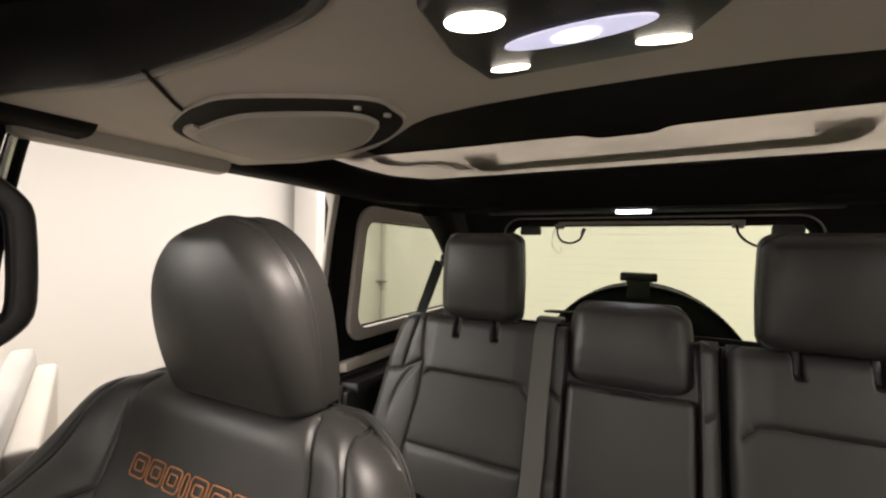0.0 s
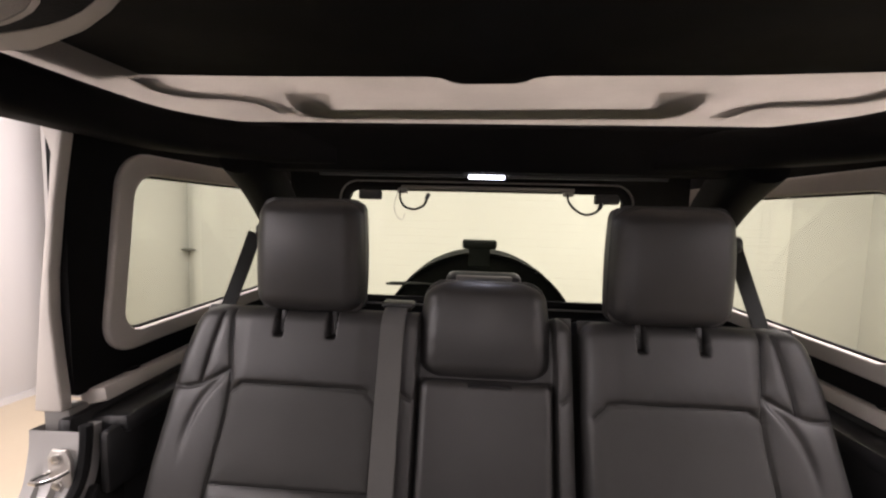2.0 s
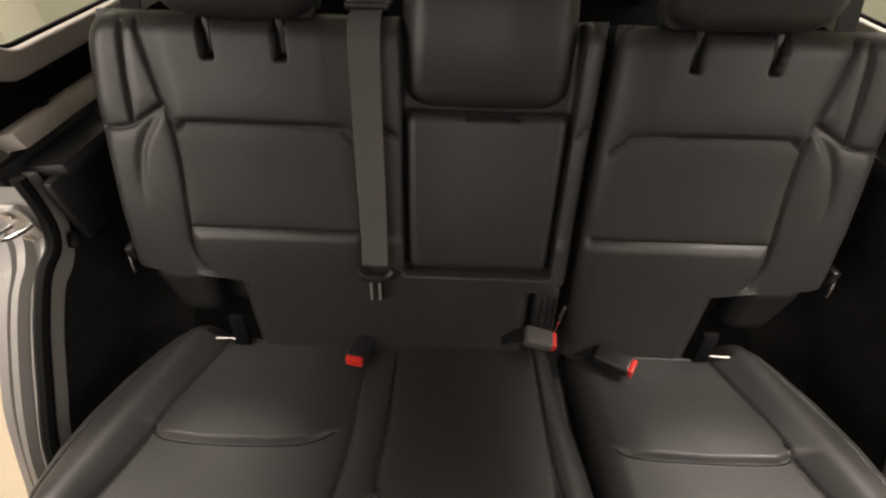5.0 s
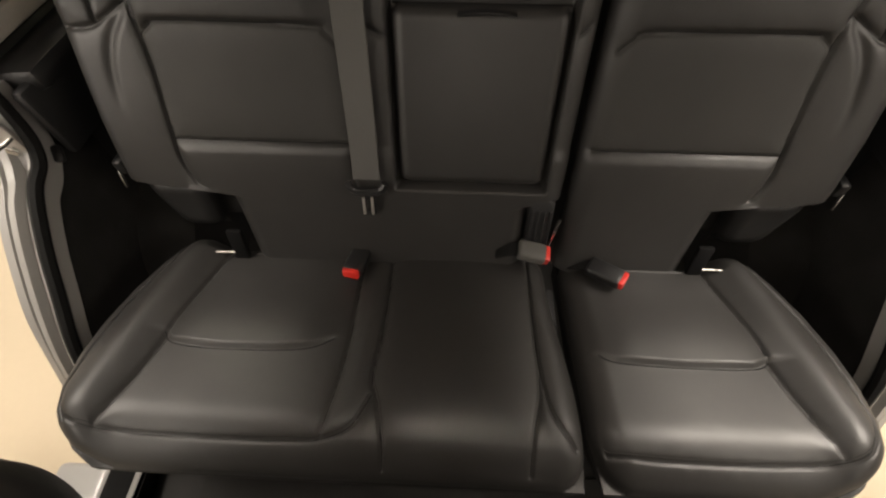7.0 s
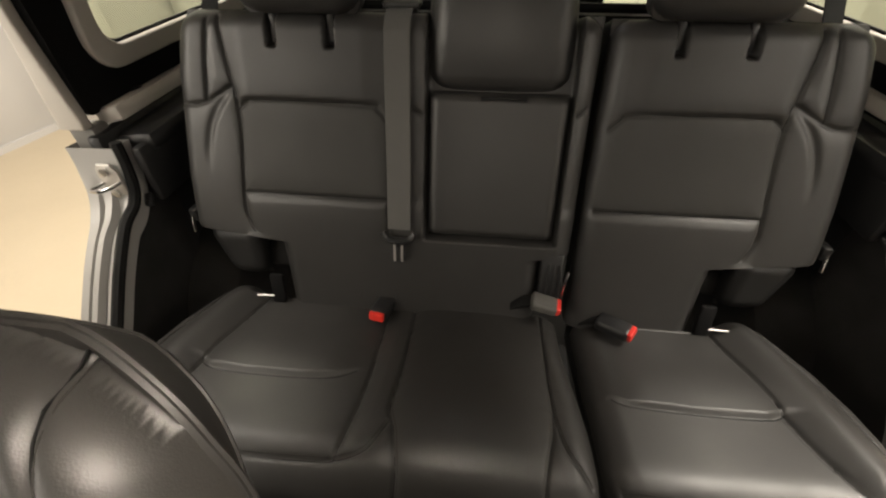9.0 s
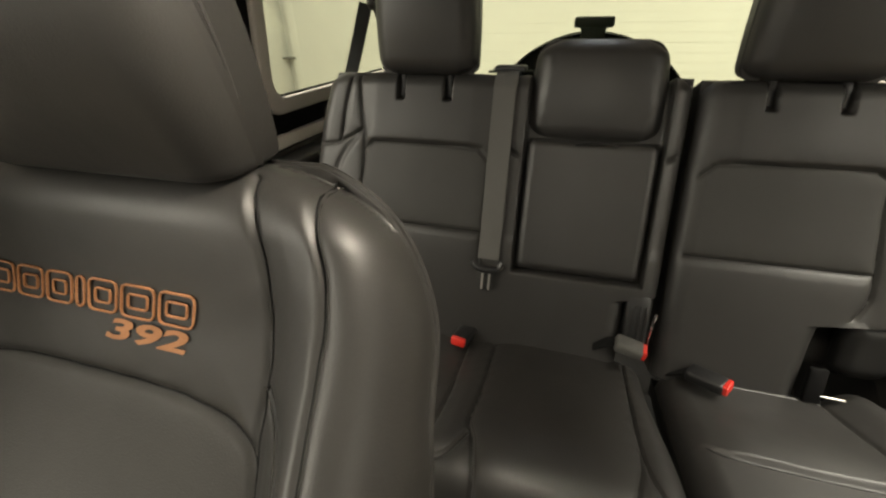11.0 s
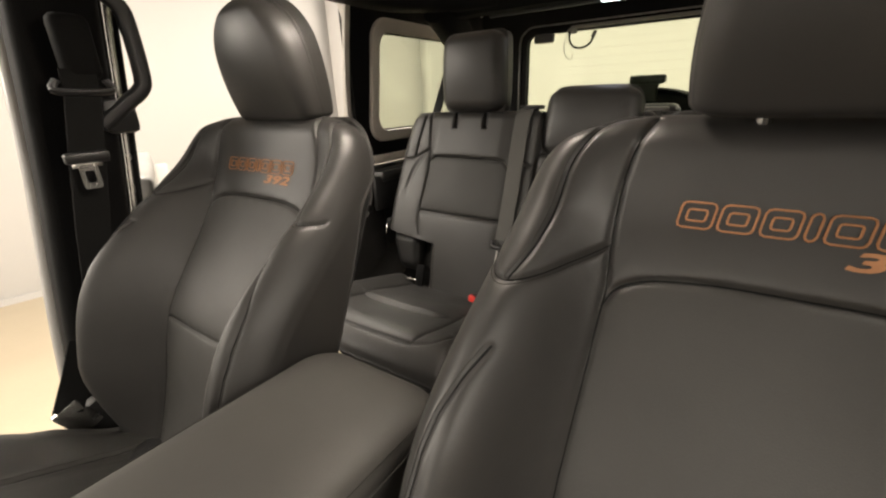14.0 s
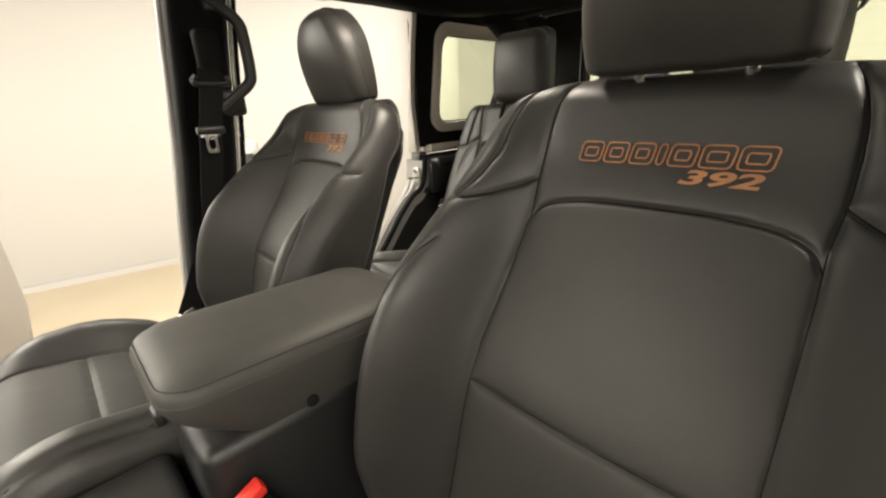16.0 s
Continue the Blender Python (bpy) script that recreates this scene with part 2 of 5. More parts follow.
def seam_distance(seams, u, v):
    """How far (u, v) lies from the nearest of the seams, each a line of points."""
    best = np.full(np.shape(u), 9.0)
    for line in seams:
        for (ax, ay), (bx, by) in zip(line[:-1], line[1:]):
            dx, dy = bx - ax, by - ay
            t = np.clip(((u - ax) * dx + (v - ay) * dy) / (dx * dx + dy * dy), 0, 1)
            best = np.minimum(best, np.hypot(u - ax - t * dx, v - ay - t * dy))
    return best


class Pad:
    """A stuffed, sewn block: u across, v along, d out of its face. half(v) gives the left and right edges; depth(u, v) the face;
    seams are lines of (u, v), which pull it in."""

    def __init__(self, m, v0, v1, edges, depth, seams=(), thick=0.1, rim=0.03, puff=0.004, groove=0.0042, width=0.0030, soft=0.014, taper=0.0, foot=None, turn=0.0, crown=0.0):
        self.m, self.v0, self.v1, self.edges, self.depth = m, v0, v1, edges, depth
        self.taper, self.foot, self.turn, self.crown = taper, foot or rim, turn, crown
        self.seams, self.thick, self.rim, self.puff, self.groove, self.width, self.soft = seams, thick, rim, puff, groove, width, soft

    def face(self, u, v):
        u, v = np.asarray(u, float), np.asarray(v, float)
        left, right = self.edges(v)
        au = np.clip(1 - np.minimum(u - left, right - u) / self.rim, 0, 1)
        low = np.clip(1 - (v - self.v0) / self.foot, 0, 1)
        av = np.clip(1 - (self.v1 - v) / self.rim, 0, 1)
        if self.foot == self.rim:
            av, low = np.maximum(av, low), 0 * low
        a = np.clip(np.hypot(au, av), 0, 1)
        d = self.depth(u, v) - self.rim * (1 - np.sqrt(1 - a * a)) - self.foot * (1 - np.sqrt(1 - low * low))
        if self.seams:
            s = seam_distance(self.seams, u, v)
            rimmed = smooth_step(0.0, 0.012, np.minimum(np.minimum(u - left, right - u), np.minimum(v - self.v0, self.v1 - v)))
            s = s + 0.03 * (1 - rimmed)
            d = d + self.puff * (1 - np.exp(-s / self.soft)) - self.groove * np.exp(-((s / self.width) ** 2))
            pucker = np.sin(190 * u + 70 * v + 3 * np.sin(31 * v)) + np.sin(210 * v - 60 * u + 3 * np.sin(27 * u + 1))
            d = d + 0.0003 * pucker * np.exp(-s / 0.012)
        return d

    def place(self, u, v, lift=0.0):
        d = self.face(u, v) + lift
        return [self.m @ Vector((float(a), float(b), float(c))) for a, b, c in zip(np.ravel(u), np.ravel(v), np.ravel(d))]

    def build(self, parent, mat, shell_mat, region=None, names=("cover",), labels=None, step=0.0027, shell="back_shell", seam_line=(), cord=True):
        """The face, split into panels by region(u, v), and the sides and back as a shell."""
        def spread(n):
            s = np.linspace(-1, 1, n)
            return np.sin(s * math.pi / 2) * 0.25 + s * 0.75
        span = max(float(np.max(self.edges(np.linspace(self.v0, self.v1, 9))[1] - self.edges(np.linspace(self.v0, self.v1, 9))[0])), 0.02)
        nu, nv = int(span / step) + 2, int((self.v1 - self.v0) / step) + 2
        v = (self.v0 + self.v1) / 2 + spread(nv) * (self.v1 - self.v0) / 2
        V = np.repeat(v[:, None], nu, 1)
        left, right = self.edges(V)
        U = (left + right) / 2 + np.repeat(spread(nu)[None, :], nv, 0) * (right - left) / 2
        D = self.face(U, V)
        rot, loc = np.array(self.m.to_3x3()), np.array(self.m.translation)
        P = np.stack([U, V, D], -1).reshape(-1, 3) @ rot.T + loc
        i = (np.arange(nv - 1)[:, None] * nu + np.arange(nu - 1)[None, :]).ravel()
        quads = np.stack([i, i + 1, i + nu + 1, i + nu], 1)
        uc, vc = U.ravel()[quads].mean(1), V.ravel()[quads].mean(1)
        which = region(uc, vc) if region else np.zeros(len(quads), int)
        made = []
        for k, name in enumerate(names):
            q = quads[which == k]
            if not len(q):
                continue
            used, inv = np.unique(q, return_inverse=True)
            data = bpy.data.meshes.new(name)
            data.from_pydata(P[used].tolist(), [], inv.reshape(-1, 4).tolist())
            data.polygons.foreach_set("use_smooth", [True] * len(data.polygons))
            made.append(link(name, data, mat[k] if isinstance(mat, (list, tuple)) else mat, parent, (labels or {}).get(name, "")))
        # rim, sides and back
        bm = bmesh.new()
        e = [(0, c) for c in range(nu)] + [(r, nu - 1) for r in range(1, nv)] + [(nv - 1, c) for c in range(nu - 2, -1, -1)] + [(r, 0) for r in range(nv - 2, 0, -1)]
        e = e[::3]
        cu, cv = float(U.mean()), float(V.mean())
        rings = []
        for inset, d in ((0.0, None), (-0.002, -0.012), (0.08 * self.turn, -self.thick * 0.22), (0.20 * self.turn, -self.thick * 0.42), (0.36 * self.turn, -self.thick * 0.60), (0.55 * self.turn, -self.thick * 0.75), (0.76 * self.turn, -self.thick * 0.89), (0.90 * self.turn + 0.004, -self.thick * 0.96), (0.012 + self.turn, -self.thick), (0.12, -self.thick - 0.004)):
            ring = []
            for r, c in e:
                u, w = U[r, c], V[r, c]
                thin = (1 - self.taper * (w - self.v0) / (self.v1 - self.v0)) * (1 - self.crown * (2 * (u - cu) / span) ** 2)
                k = max(1 - inset / max(math.hypot(u - cu, w - cv), 0.01), 0.05)
                ring.append(bm.verts.new(self.m @ Vector((cu + (u - cu) * k, cv + (w - cv) * k, D[r, c] if d is None else min(d * thin, D[r, c] - 0.004)))))
            rings.append(ring)
        for a, b in zip(rings[:-1], rings[1:]):
            for j in range(len(a)):
                bm.faces.new((a[j], a[(j + 1) % len(a)], b[(j + 1) % len(a)], b[j]))
        mid = bm.verts.new(self.m @ Vector((cu, cv, (-self.thick - 0.006) * (1 - self.taper / 2))))
        for j in range(len(e)):
            bm.faces.new((rings[-1][j], rings[-1][(j + 1) % len(e)], mid))
        cords = [[v.co.copy() for v in rings[k]] for k in seam_line]
        part(shell, bm, shell_mat, parent)
        for cord in cords:
            part("edge_piping", sweep(cord, circle(0.0018 if len(seam_line) > 1 else 0.0011, 6), up=self.m.to_3x3() @ Vector((0, 0, 1)), closed=True), LEATHER, parent, "sewn leather edge piping")
        # dark cords stand in for the shade down each seam crease
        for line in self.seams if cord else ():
            self.stitch(line, parent, 0.0, 0.0009, 0.0002, CREASE_SHADE, "seam_line", "")
        return made

    def stitch(self, line, parent, offset=0.0, r=0.0007, lift=0.0002, mat=None, name="stitching", label="grey stitching thread"):
        """The seam thread, and the dark cord for crease shade, along a line of (u, v), set aside from it by offset."""
        pts = [Vector((a, b)) for a, b in line]
        run = []
        for a, b in zip(pts[:-1], pts[1:]):
            d = b - a
            side = Vector((-d.y, d.x)).normalized() * offset
            n = max(int(d.length / 0.006), 1)
            run += [a + d * (k / n) + side for k in range(n)]
        run.append(pts[-1] + side)
        kept = []
        for a in run:
            left, right = self.edges(np.array(a.y))
            if left + 0.010 < a.x < right - 0.010 and self.v0 + 0.008 < a.y < self.v1 - 0.008:
                kept.append(a)
        run = kept
        if len(run) < 3:
            return None
        p = self.place(np.array([a.x for a in run]), np.array([a.y for a in run]), lift)
        bm = sweep(p, circle(r, 5), up=self.m.to_3x3() @ Vector((0, 0, 1)))
        return part(name, bm, mat or THREAD, parent, label)


def bend(points, steps=6):
    """A smooth seam through (u, v) points."""
    return [(p.x, p.y) for p in spline([(a, b, 0) for a, b in points], steps)]


# ---- the studio ----
def slab(name, a, b, thick, z0, z1, mat, **tags):
    """An upright wall from a to b in the plan, thick to the left of that way."""
    d = Vector((b[0] - a[0], b[1] - a[1], 0))
    m = Matrix.Translation(((a[0] + b[0]) / 2, (a[1] + b[1]) / 2, (z0 + z1) / 2)) @ pose(0, 0, 0, 0, 0, math.degrees(math.atan2(d.y, d.x))) @ Matrix.Translation((0, thick / 2, 0))
    return tagged(part(name, box(d.length, thick, z1 - z0, m, 0.004), mat), **tags)


tagged(part("ground", box(11, 14, 0.2, pose(0, 0.5, -0.1), 0), CONCRETE), "tan polished concrete studio floor with faint stains", "floor", kind="structure")
tagged(part("ceiling", box(11, 14, 0.2, pose(0, 0.5, 3.3), 0), WALL), "plain white studio ceiling", "ceiling", kind="structure")
slab("wall_west", (-4.85, -4.5), (-3.20, 4.6), 0.2, 0, 3.2, WALL, label="smooth white studio wall beside the vehicle", category="wall", kind="structure")
slab("wall_east", (3.9, 4.6), (3.9, -4.5), 0.2, 0, 3.2, WALL, label="smooth white studio wall", category="wall", kind="structure")
slab("wall_south", (5.2, -4.5), (-5.2, -4.5), 0.2, 0, 3.2, WALL, label="smooth white studio wall", category="wall", kind="structure")
wall_north = slab("wall_north", (-5.2, 4.6), (5.2, 4.6), 0.2, 0, 3.2, WALL, label="white wall behind ribbed shutter door", category="wall", kind="structure")
shutter = thing("shutter_door", 0, 4.55, 0, label="white sectional shutter door with level ribs", category="garage door")
for k in range(34):
    part("shutter_slat", box(6.2, 0.05, 0.0794, pose(0, 0.0, 0.04 + 0.08 * k), 0.0008, 1), WALL, shutter)
part("shutter_rail", box(0.10, 0.02, 2.85, pose(-3.05, -0.018, 1.43), 0.006), WALL, shutter)
pier = thing("wall_pier", -3.12, 3.3, 0, label="white square pier standing at the studio wall", category="pier")
part("shaft", box(0.32, 0.34, 3.2, pose(0, 0, 1.6), 0.01), WALL, pier)
shelf = thing("wall_ledge", -3.14, 4.55, 1.05, label="small grey ledge on the white wall", category="ledge")
part("board", box(0.16, 0.10, 0.022, pose(0, 0, 0), 0.005), PLASTIC_GREY, shelf)
slab("baseboard", (-4.19, -0.90), (-3.255, 4.3), -0.012, 0, 0.05, WALL, label="thin white skirting along the wall", category="baseboard", kind="structure")


# ---- the vehicle's shell ----
tagged(part("floor", box(1.44, 2.8, 0.05, pose(0, 0.42, 0.475), 0.004), CARPET), "black carpeted floor pan of the vehicle", "floor", kind="structure")
tagged(part("underbody", box(1.34, 2.70, 0.45, pose(0, 0.42, 0.2255), 0.03), PADDING), "plain black underbody of the vehicle on the studio floor", "underbody", kind="structure")
tagged(part("wall_cowl", box(1.44, 0.06, 0.62, pose(0, -0.96, 0.80), 0.02), PLASTIC), "plain black bulkhead ahead of the seats", "wall", kind="structure")

roof = bmesh.new()
xs, ys = np.linspace(-0.80, 0.80, 25), np.linspace(0.45, 1.86, 25)
grid = [[roof.verts.new((x, y, 1.757 - 0.045 * (abs(x) / 0.74) ** 4 - 0.02 * max(y - 1.2, 0))) for x in xs] for y in ys]
for i in range(24):
    for j in range(24):
        roof.faces.new((grid[i][j], grid[i][j + 1], grid[i + 1][j + 1], grid[i + 1][j]))
bmesh.ops.solidify(roof, geom=roof.faces[:], thickness=-0.03)
hardtop = thing("hardtop", 0, 0, 0, label="moulded light grey hardtop roof over the rear seats", category="roof", kind="structure")
part("shell", roof, HARDTOP, hardtop)
rib = spline([(-0.415, 1.08, 1.775), (-0.418, 1.16, 1.753), (-0.425, 1.235, 1.751), (-0.385, 1.272, 1.751), (0, 1.272, 1.753), (0.36, 1.245, 1.751), (0.398, 1.215, 1.751), (0.395, 1.15, 1.753), (0.392, 1.07, 1.775)], 6)
part("moulded_rib", sweep(rib, [(-0.048, 0.008), (-0.034, 0.0040), (-0.020, 0.0006), (-0.010, -0.0008), (0.010, -0.0008), (0.020, 0.0006), (0.034, 0.0040), (0.048, 0.008)]), HARDTOP, hardtop)
for s in (-1, 1):
    # shallow moulded panels beside the rib
    lip = spline([(0.52 * s, 1.24, 1.752), (0.525 * s, 1.15, 1.749), (0.56 * s, 1.10, 1.746), (0.62 * s, 1.06, 1.738), (0.65 * s, 1.00, 1.732), (0.64 * s, 0.93, 1.734)], 6)
    part("moulded_lip", sweep(lip, [(-0.034, 0.009), (-0.010, 0.0012), (-0.003, -0.001), (0.003, -0.001), (0.006, 0.001), (0.009, 0.009)]), HARDTOP, hardtop)
liner = thing("headliner", 0, 0.66, 1.735, label="black padded headliner behind the sound bar", category="headliner", kind="structure")
edge = [(-0.70, 0.255), (-0.60, 0.268), (-0.42, 0.275), (-0.118, 0.275), (-0.098, 0.282), (-0.082, 0.303), (-0.062, 0.314), (0.030, 0.310), (0.048, 0.300), (0.060, 0.280), (0.082, 0.270), (0.36, 0.266), (0.55, 0.250), (0.70, 0.225)]
part("lining", prism([(-0.70, -0.30), *edge, (0.70, -0.30)], 0.018, Matrix(), 0.005), PADDING, liner)
front_roof = thing("roof_panels", 0, -0.3, 1.72, label="black lined lift-off roof panels over the front seats", category="roof", kind="structure")
for s in (-1, 1):
    # unseen block, added to keep the front lamp off headrests and yokes
    part("header_light_block", box(0.70, 0.20, 0.11, pose(0.355 * s, -0.22, -0.03), 0.02), PADDING, front_roof)
    part("roof_panel", box(0.70, 0.66, 0.03, pose(0.355 * s, 0.215, 0.02), 0.012), PADDING, front_roof)


def side_shell(s, tag):
    """One side of the tail: hardtop wall with its window, body rail, jamb, trim and wheel housing."""
    wall = thing("hardtop_side_" + tag, 0.745 * s, 0.87, 1.16, label="black rear quarter panel with a grey framed window", category="wall", kind="structure")
    # outline in (y, z) from the panel's foot
    flat = Matrix(((0, 0, s, 0), (1, 0, 0, 0), (0, 1, 0, 0), (0, 0, 0, 1)))

    def outline(y0, y1, z0, z1, r, lean, k=6):
        pts = [(y0 + (y1 - y0) / 2 + a, (z0 + z1) / 2 + b) for a, b in rounded(y1 - y0, z1 - z0, r, k)]
        return [(y + lean * (z - z0), z) for y, z in pts]
    hole = outline(0.128, 0.86, 0.090, 0.415, 0.05, 0.14)
    part("quarter_panel", ring_plate(outline(0.03, 0.98, 0.0, 0.56, 0.012, 0.0), outline(0.095, 0.90, 0.062, 0.450, 0.065, 0.14), 0.03, flat), PADDING, wall, smooth=False)
    part("window_surround", bevelled(ring_plate(outline(0.082, 0.905, 0.052, 0.460, 0.07, 0.14), hole, -0.018, flat @ pose(0, 0, 0.004)), 0.006), WINDOW_TRIM, wall, "light grey moulded window surround")
    part("rubber_seal", ring_plate(outline(0.124, 0.864, 0.086, 0.419, 0.052, 0.14), outline(0.133, 0.855, 0.095, 0.410, 0.047, 0.14), -0.006, flat @ pose(0, 0, 0.006)), RUBBER, wall)
    pane = part("glass", prism(hole, 0.004, flat @ pose(0, 0, 0.012)), GLASS, wall, "smoky tinted glass pane")
    pane.visible_shadow = False
    tub = thing("body_side_" + tag, 0.74 * s, 0.88, 0.5, label="painted body side with black trim behind the rear door", category="body side", kind="structure")
    part("top_rail", box(0.055, 0.86, 0.03, pose(-0.005 * s, 0.475, 0.652, 0, 12 * s, 0), 0.008), WINDOW_TRIM, tub, "grey painted top rail")
    part("rail_plug", prism(circle(0.013, 14), 0.004, pose(-0.004 * s, 0.140, 0.6685, 0, 12 * s, 0), 0.001), RUBBER, tub)
    part("trim_panel", box(0.03, 0.90, 0.60, pose(0.01 * s, 0.45, 0.33), 0.012), PLASTIC, tub, "black moulded trim panel")
    part("trim_ledge", box(0.085, 0.42, 0.04, pose(-0.035 * s, 0.25, 0.60, 0, 5 * s, 0), 0.015), PLASTIC, tub)
    part("upper_lip", box(0.02, 0.30, 0.12, pose(-0.055 * s, 0.16, 0.545, 0, 0, 0), 0.009), PLASTIC, tub)
    # carpeted wheel housing
    hump = bmesh.new()
    rows = []
    for a in np.linspace(0, math.pi, 22):
        y, z = 0.40 - 0.48 * math.cos(a), 0.36 * math.sin(a) ** 0.7
        rows.append([hump.verts.new(p) for p in ((0.01 * s, y, z), (-0.09 * s, y, z), (-0.125 * s, y, max(z - 0.03, 0)), (-0.13 * s, y, max(z - 0.30, 0)))])
    for a, b in zip(rows[:-1], rows[1:]):
        for j in range(3):
            hump.faces.new((a[j], a[j + 1], b[j + 1], b[j]))
    part("wheel_housing", hump, CARPET, tub, "black carpeted wheel housing")
    fill = [(0.0, 0.60), (-0.012, 0.48), (-0.045, 0.43), (-0.12, 0.355), (-0.20, 0.275), (-0.270, 0.20), (-0.30, 0.10), (-0.33, 0.01), (0.10, 0.01), (0.10, 0.60)]
    part("lower_trim", bevelled(prism(fill, 0.02, Matrix(((0, 0, s, -0.012 * s), (1, 0, 0, 0), (0, 1, 0, 0), (0, 0, 0, 1)))), 0.004), CARPET, tub, "black carpeted lower trim")
    # painted door jamb, sweeping forward to the sill: inner and outer edges in (y, z), ridges across it
    near = spline([(0, -0.006, 0.612), (0, -0.010, 0.570), (0, -0.020, 0.525), (0, -0.042, 0.494), (0, -0.083, 0.474), (0, -0.145, 0.414), (0, -0.210, 0.337), (0, -0.270, 0.262), (0, -0.320, 0.17), (0, -0.37, 0.08), (0, -0.43, 0.01)], 5)
    far = spline([(0, -0.010, 0.612), (0, -0.014, 0.570), (0, -0.030, 0.515), (0, -0.058, 0.472), (0, -0.100, 0.432), (0, -0.145, 0.385), (0, -0.215, 0.302), (0, -0.262, 0.225), (0, -0.305, 0.15), (0, -0.36, 0.06), (0, -0.43, -0.03)], 5)
    across = ((0.0, -0.045), (0.0, -0.004), (0.05, 0.0), (0.16, 0.0), (0.20, -0.010), (0.36, -0.010), (0.40, 0.006), (0.56, 0.006), (0.60, -0.010), (0.70, -0.010), (0.74, 0.0), (0.97, 0.0), (1.0, -0.006), (1.0, -0.035))
    jamb, rings = bmesh.new(), []
    for k, (a, b) in enumerate(zip(near, far)):
        d = (near[min(k + 1, len(near) - 1)] - near[max(k - 1, 0)]).normalized()
        out = Vector((0, d.z, -d.y))
        rings.append([jamb.verts.new(Vector(((0.062 - 0.090 * (1 - w)) * s, 0, 0)) + a.lerp(b, w) + out * (h if h < -0.02 else h * min(max((k - 6) / 8, 0), 1))) for w, h in across])
    for a, b in zip(rings[:-1], rings[1:]):
        for k in range(len(across)):
            jamb.faces.new((a[k], a[(k + 1) % len(across)], b[(k + 1) % len(across)], b[k]))
    part("door_jamb", jamb, PAINT, tub, "silver painted door jamb with pressed ridges")
    part("jamb_seal", sweep([p + Vector((-0.032 * s, 0.010, 0.008)) for p in near], circle(0.0105, 8), up=(1, 0, 0)), RUBBER, tub, "black rubber door seal")
    part("jamb_sealer", sweep([p + Vector((0.012 * s, 0, 0)) + Vector((0, -0.003, 0.006)) for p in far[16:30]], circle(0.0035, 6), up=(1, 0, 0)), WINDOW_TRIM, tub, "pale bead of body sealer")
    part("trim_clip", box(0.016, 0.030, 0.012, pose(-0.040 * s, 0.0, 0.495, 35, 0, 20), 0.005), PLASTIC, tub)
    striker = thing("door_striker", 0.726 * s, 0.858, 1.048, label="zinc door striker plate and loop on the jamb", category="striker")
    part("plate", prism([(-0.014, -0.038), (0.012, -0.038), (0.021, -0.022), (0.021, 0.022), (0.012, 0.038), (-0.014, 0.038), (-0.022, 0.024), (-0.022, -0.024)], 0.007, pose(0.008 * s, 0.006, 0.0, 90, 0, 0), 0.002), ZINC, striker)
    for dz in (-0.024, 0.024):
        part("bolt", prism(circle(0.009, 6), 0.007, pose(0.010 * s, 0.0, dz, 90, 0, 0), 0.001), STEEL, striker)
    part("loop", sweep([(-0.010 * s, 0.004, 0.002), (-0.006 * s, -0.016, 0.001), (0.004 * s, -0.030, 0.0), (0.012 * s, -0.035, 0.0), (0.030 * s, -0.031, -0.002), (0.034 * s, -0.026, -0.002), (0.030 * s, -0.012, -0.002), (0.024 * s, 0.004, -0.002)], rounded(0.0045, 0.007, 0.002, 2)), STEEL, striker)
    # upright between the door opening and the quarter panel
    post = thing("door_post_" + tag, 0.745 * s, 0.90, 1.142, label="grey painted rear door post, waisted in the middle", category="pillar", kind="structure")
    face = [(0.800, 1.142), (0.787, 1.26), (0.775, 1.37), (0.753, 1.52), (0.744, 1.595), (0.757, 1.632), (0.757, 1.68), (0.716, 1.68), (0.720, 1.627), (0.740, 1.52), (0.757, 1.39), (0.760, 1.32), (0.754, 1.23), (0.748, 1.165), (0.748, 1.142)]
    part("post_face", bevelled(prism([((u - 0.745) * s, z - 1.142) for u, z in face], 0.022, pose(0, 0, 0, 90)), 0.004), WINDOW_TRIM, post)
    part("post_gap", box(0.050, 0.04, 0.044, pose(0.026 * s, 0.010, -0.022), 0.004), PLASTIC_GREY, post, "dark grey gap filler")


def bevelled(bm, offset):
    bmesh.ops.recalc_face_normals(bm, faces=bm.faces)
    sharp = [e for e in bm.edges if len(e.link_faces) == 2 and e.calc_face_angle(0) > 1.0]
    bmesh.ops.bevel(bm, geom=sharp, offset=offset, segments=3, profile=0.5, affect="EDGES")
    return bm


side_shell(-1, "west")
side_shell(1, "east")

# tailgate wall and its glass
tail = thing("tailgate_wall", 0, 1.76, 0.5, label="black tailgate frame round the rear glass", category="tailgate", kind="structure")
upright = Matrix(((1, 0, 0, 0), (0, 0, 1, 0), (0, 1, 0, 0), (0, 0, 0, 1)))
outer = [(a, 0.62 + b) for a, b in rounded(1.46, 1.24, 0.05, 6)]
inner = [(a, 0.895 + b) for a, b in rounded(1.02, 0.415, 0.045, 6)]
part("frame", ring_plate(outer, inner, 0.05, upright), PADDING, tail, smooth=False)
part("glass_seal", ring_plate([(a, 0.895 + b) for a, b in rounded(1.03, 0.425, 0.05, 6)], [(a, 0.895 + b) for a, b in rounded(1.00, 0.395, 0.04, 6)], -0.012, upright), RUBBER, tail)
part("seal_bead", ring_plate([(a, 0.897 + b) for a, b in rounded(1.075, 0.466, 0.07, 6)], [(a, 0.897 + b) for a, b in rounded(1.065, 0.456, 0.065, 6)], -0.010, upright), PLASTIC_GREY, tail, "thin grey seal bead")
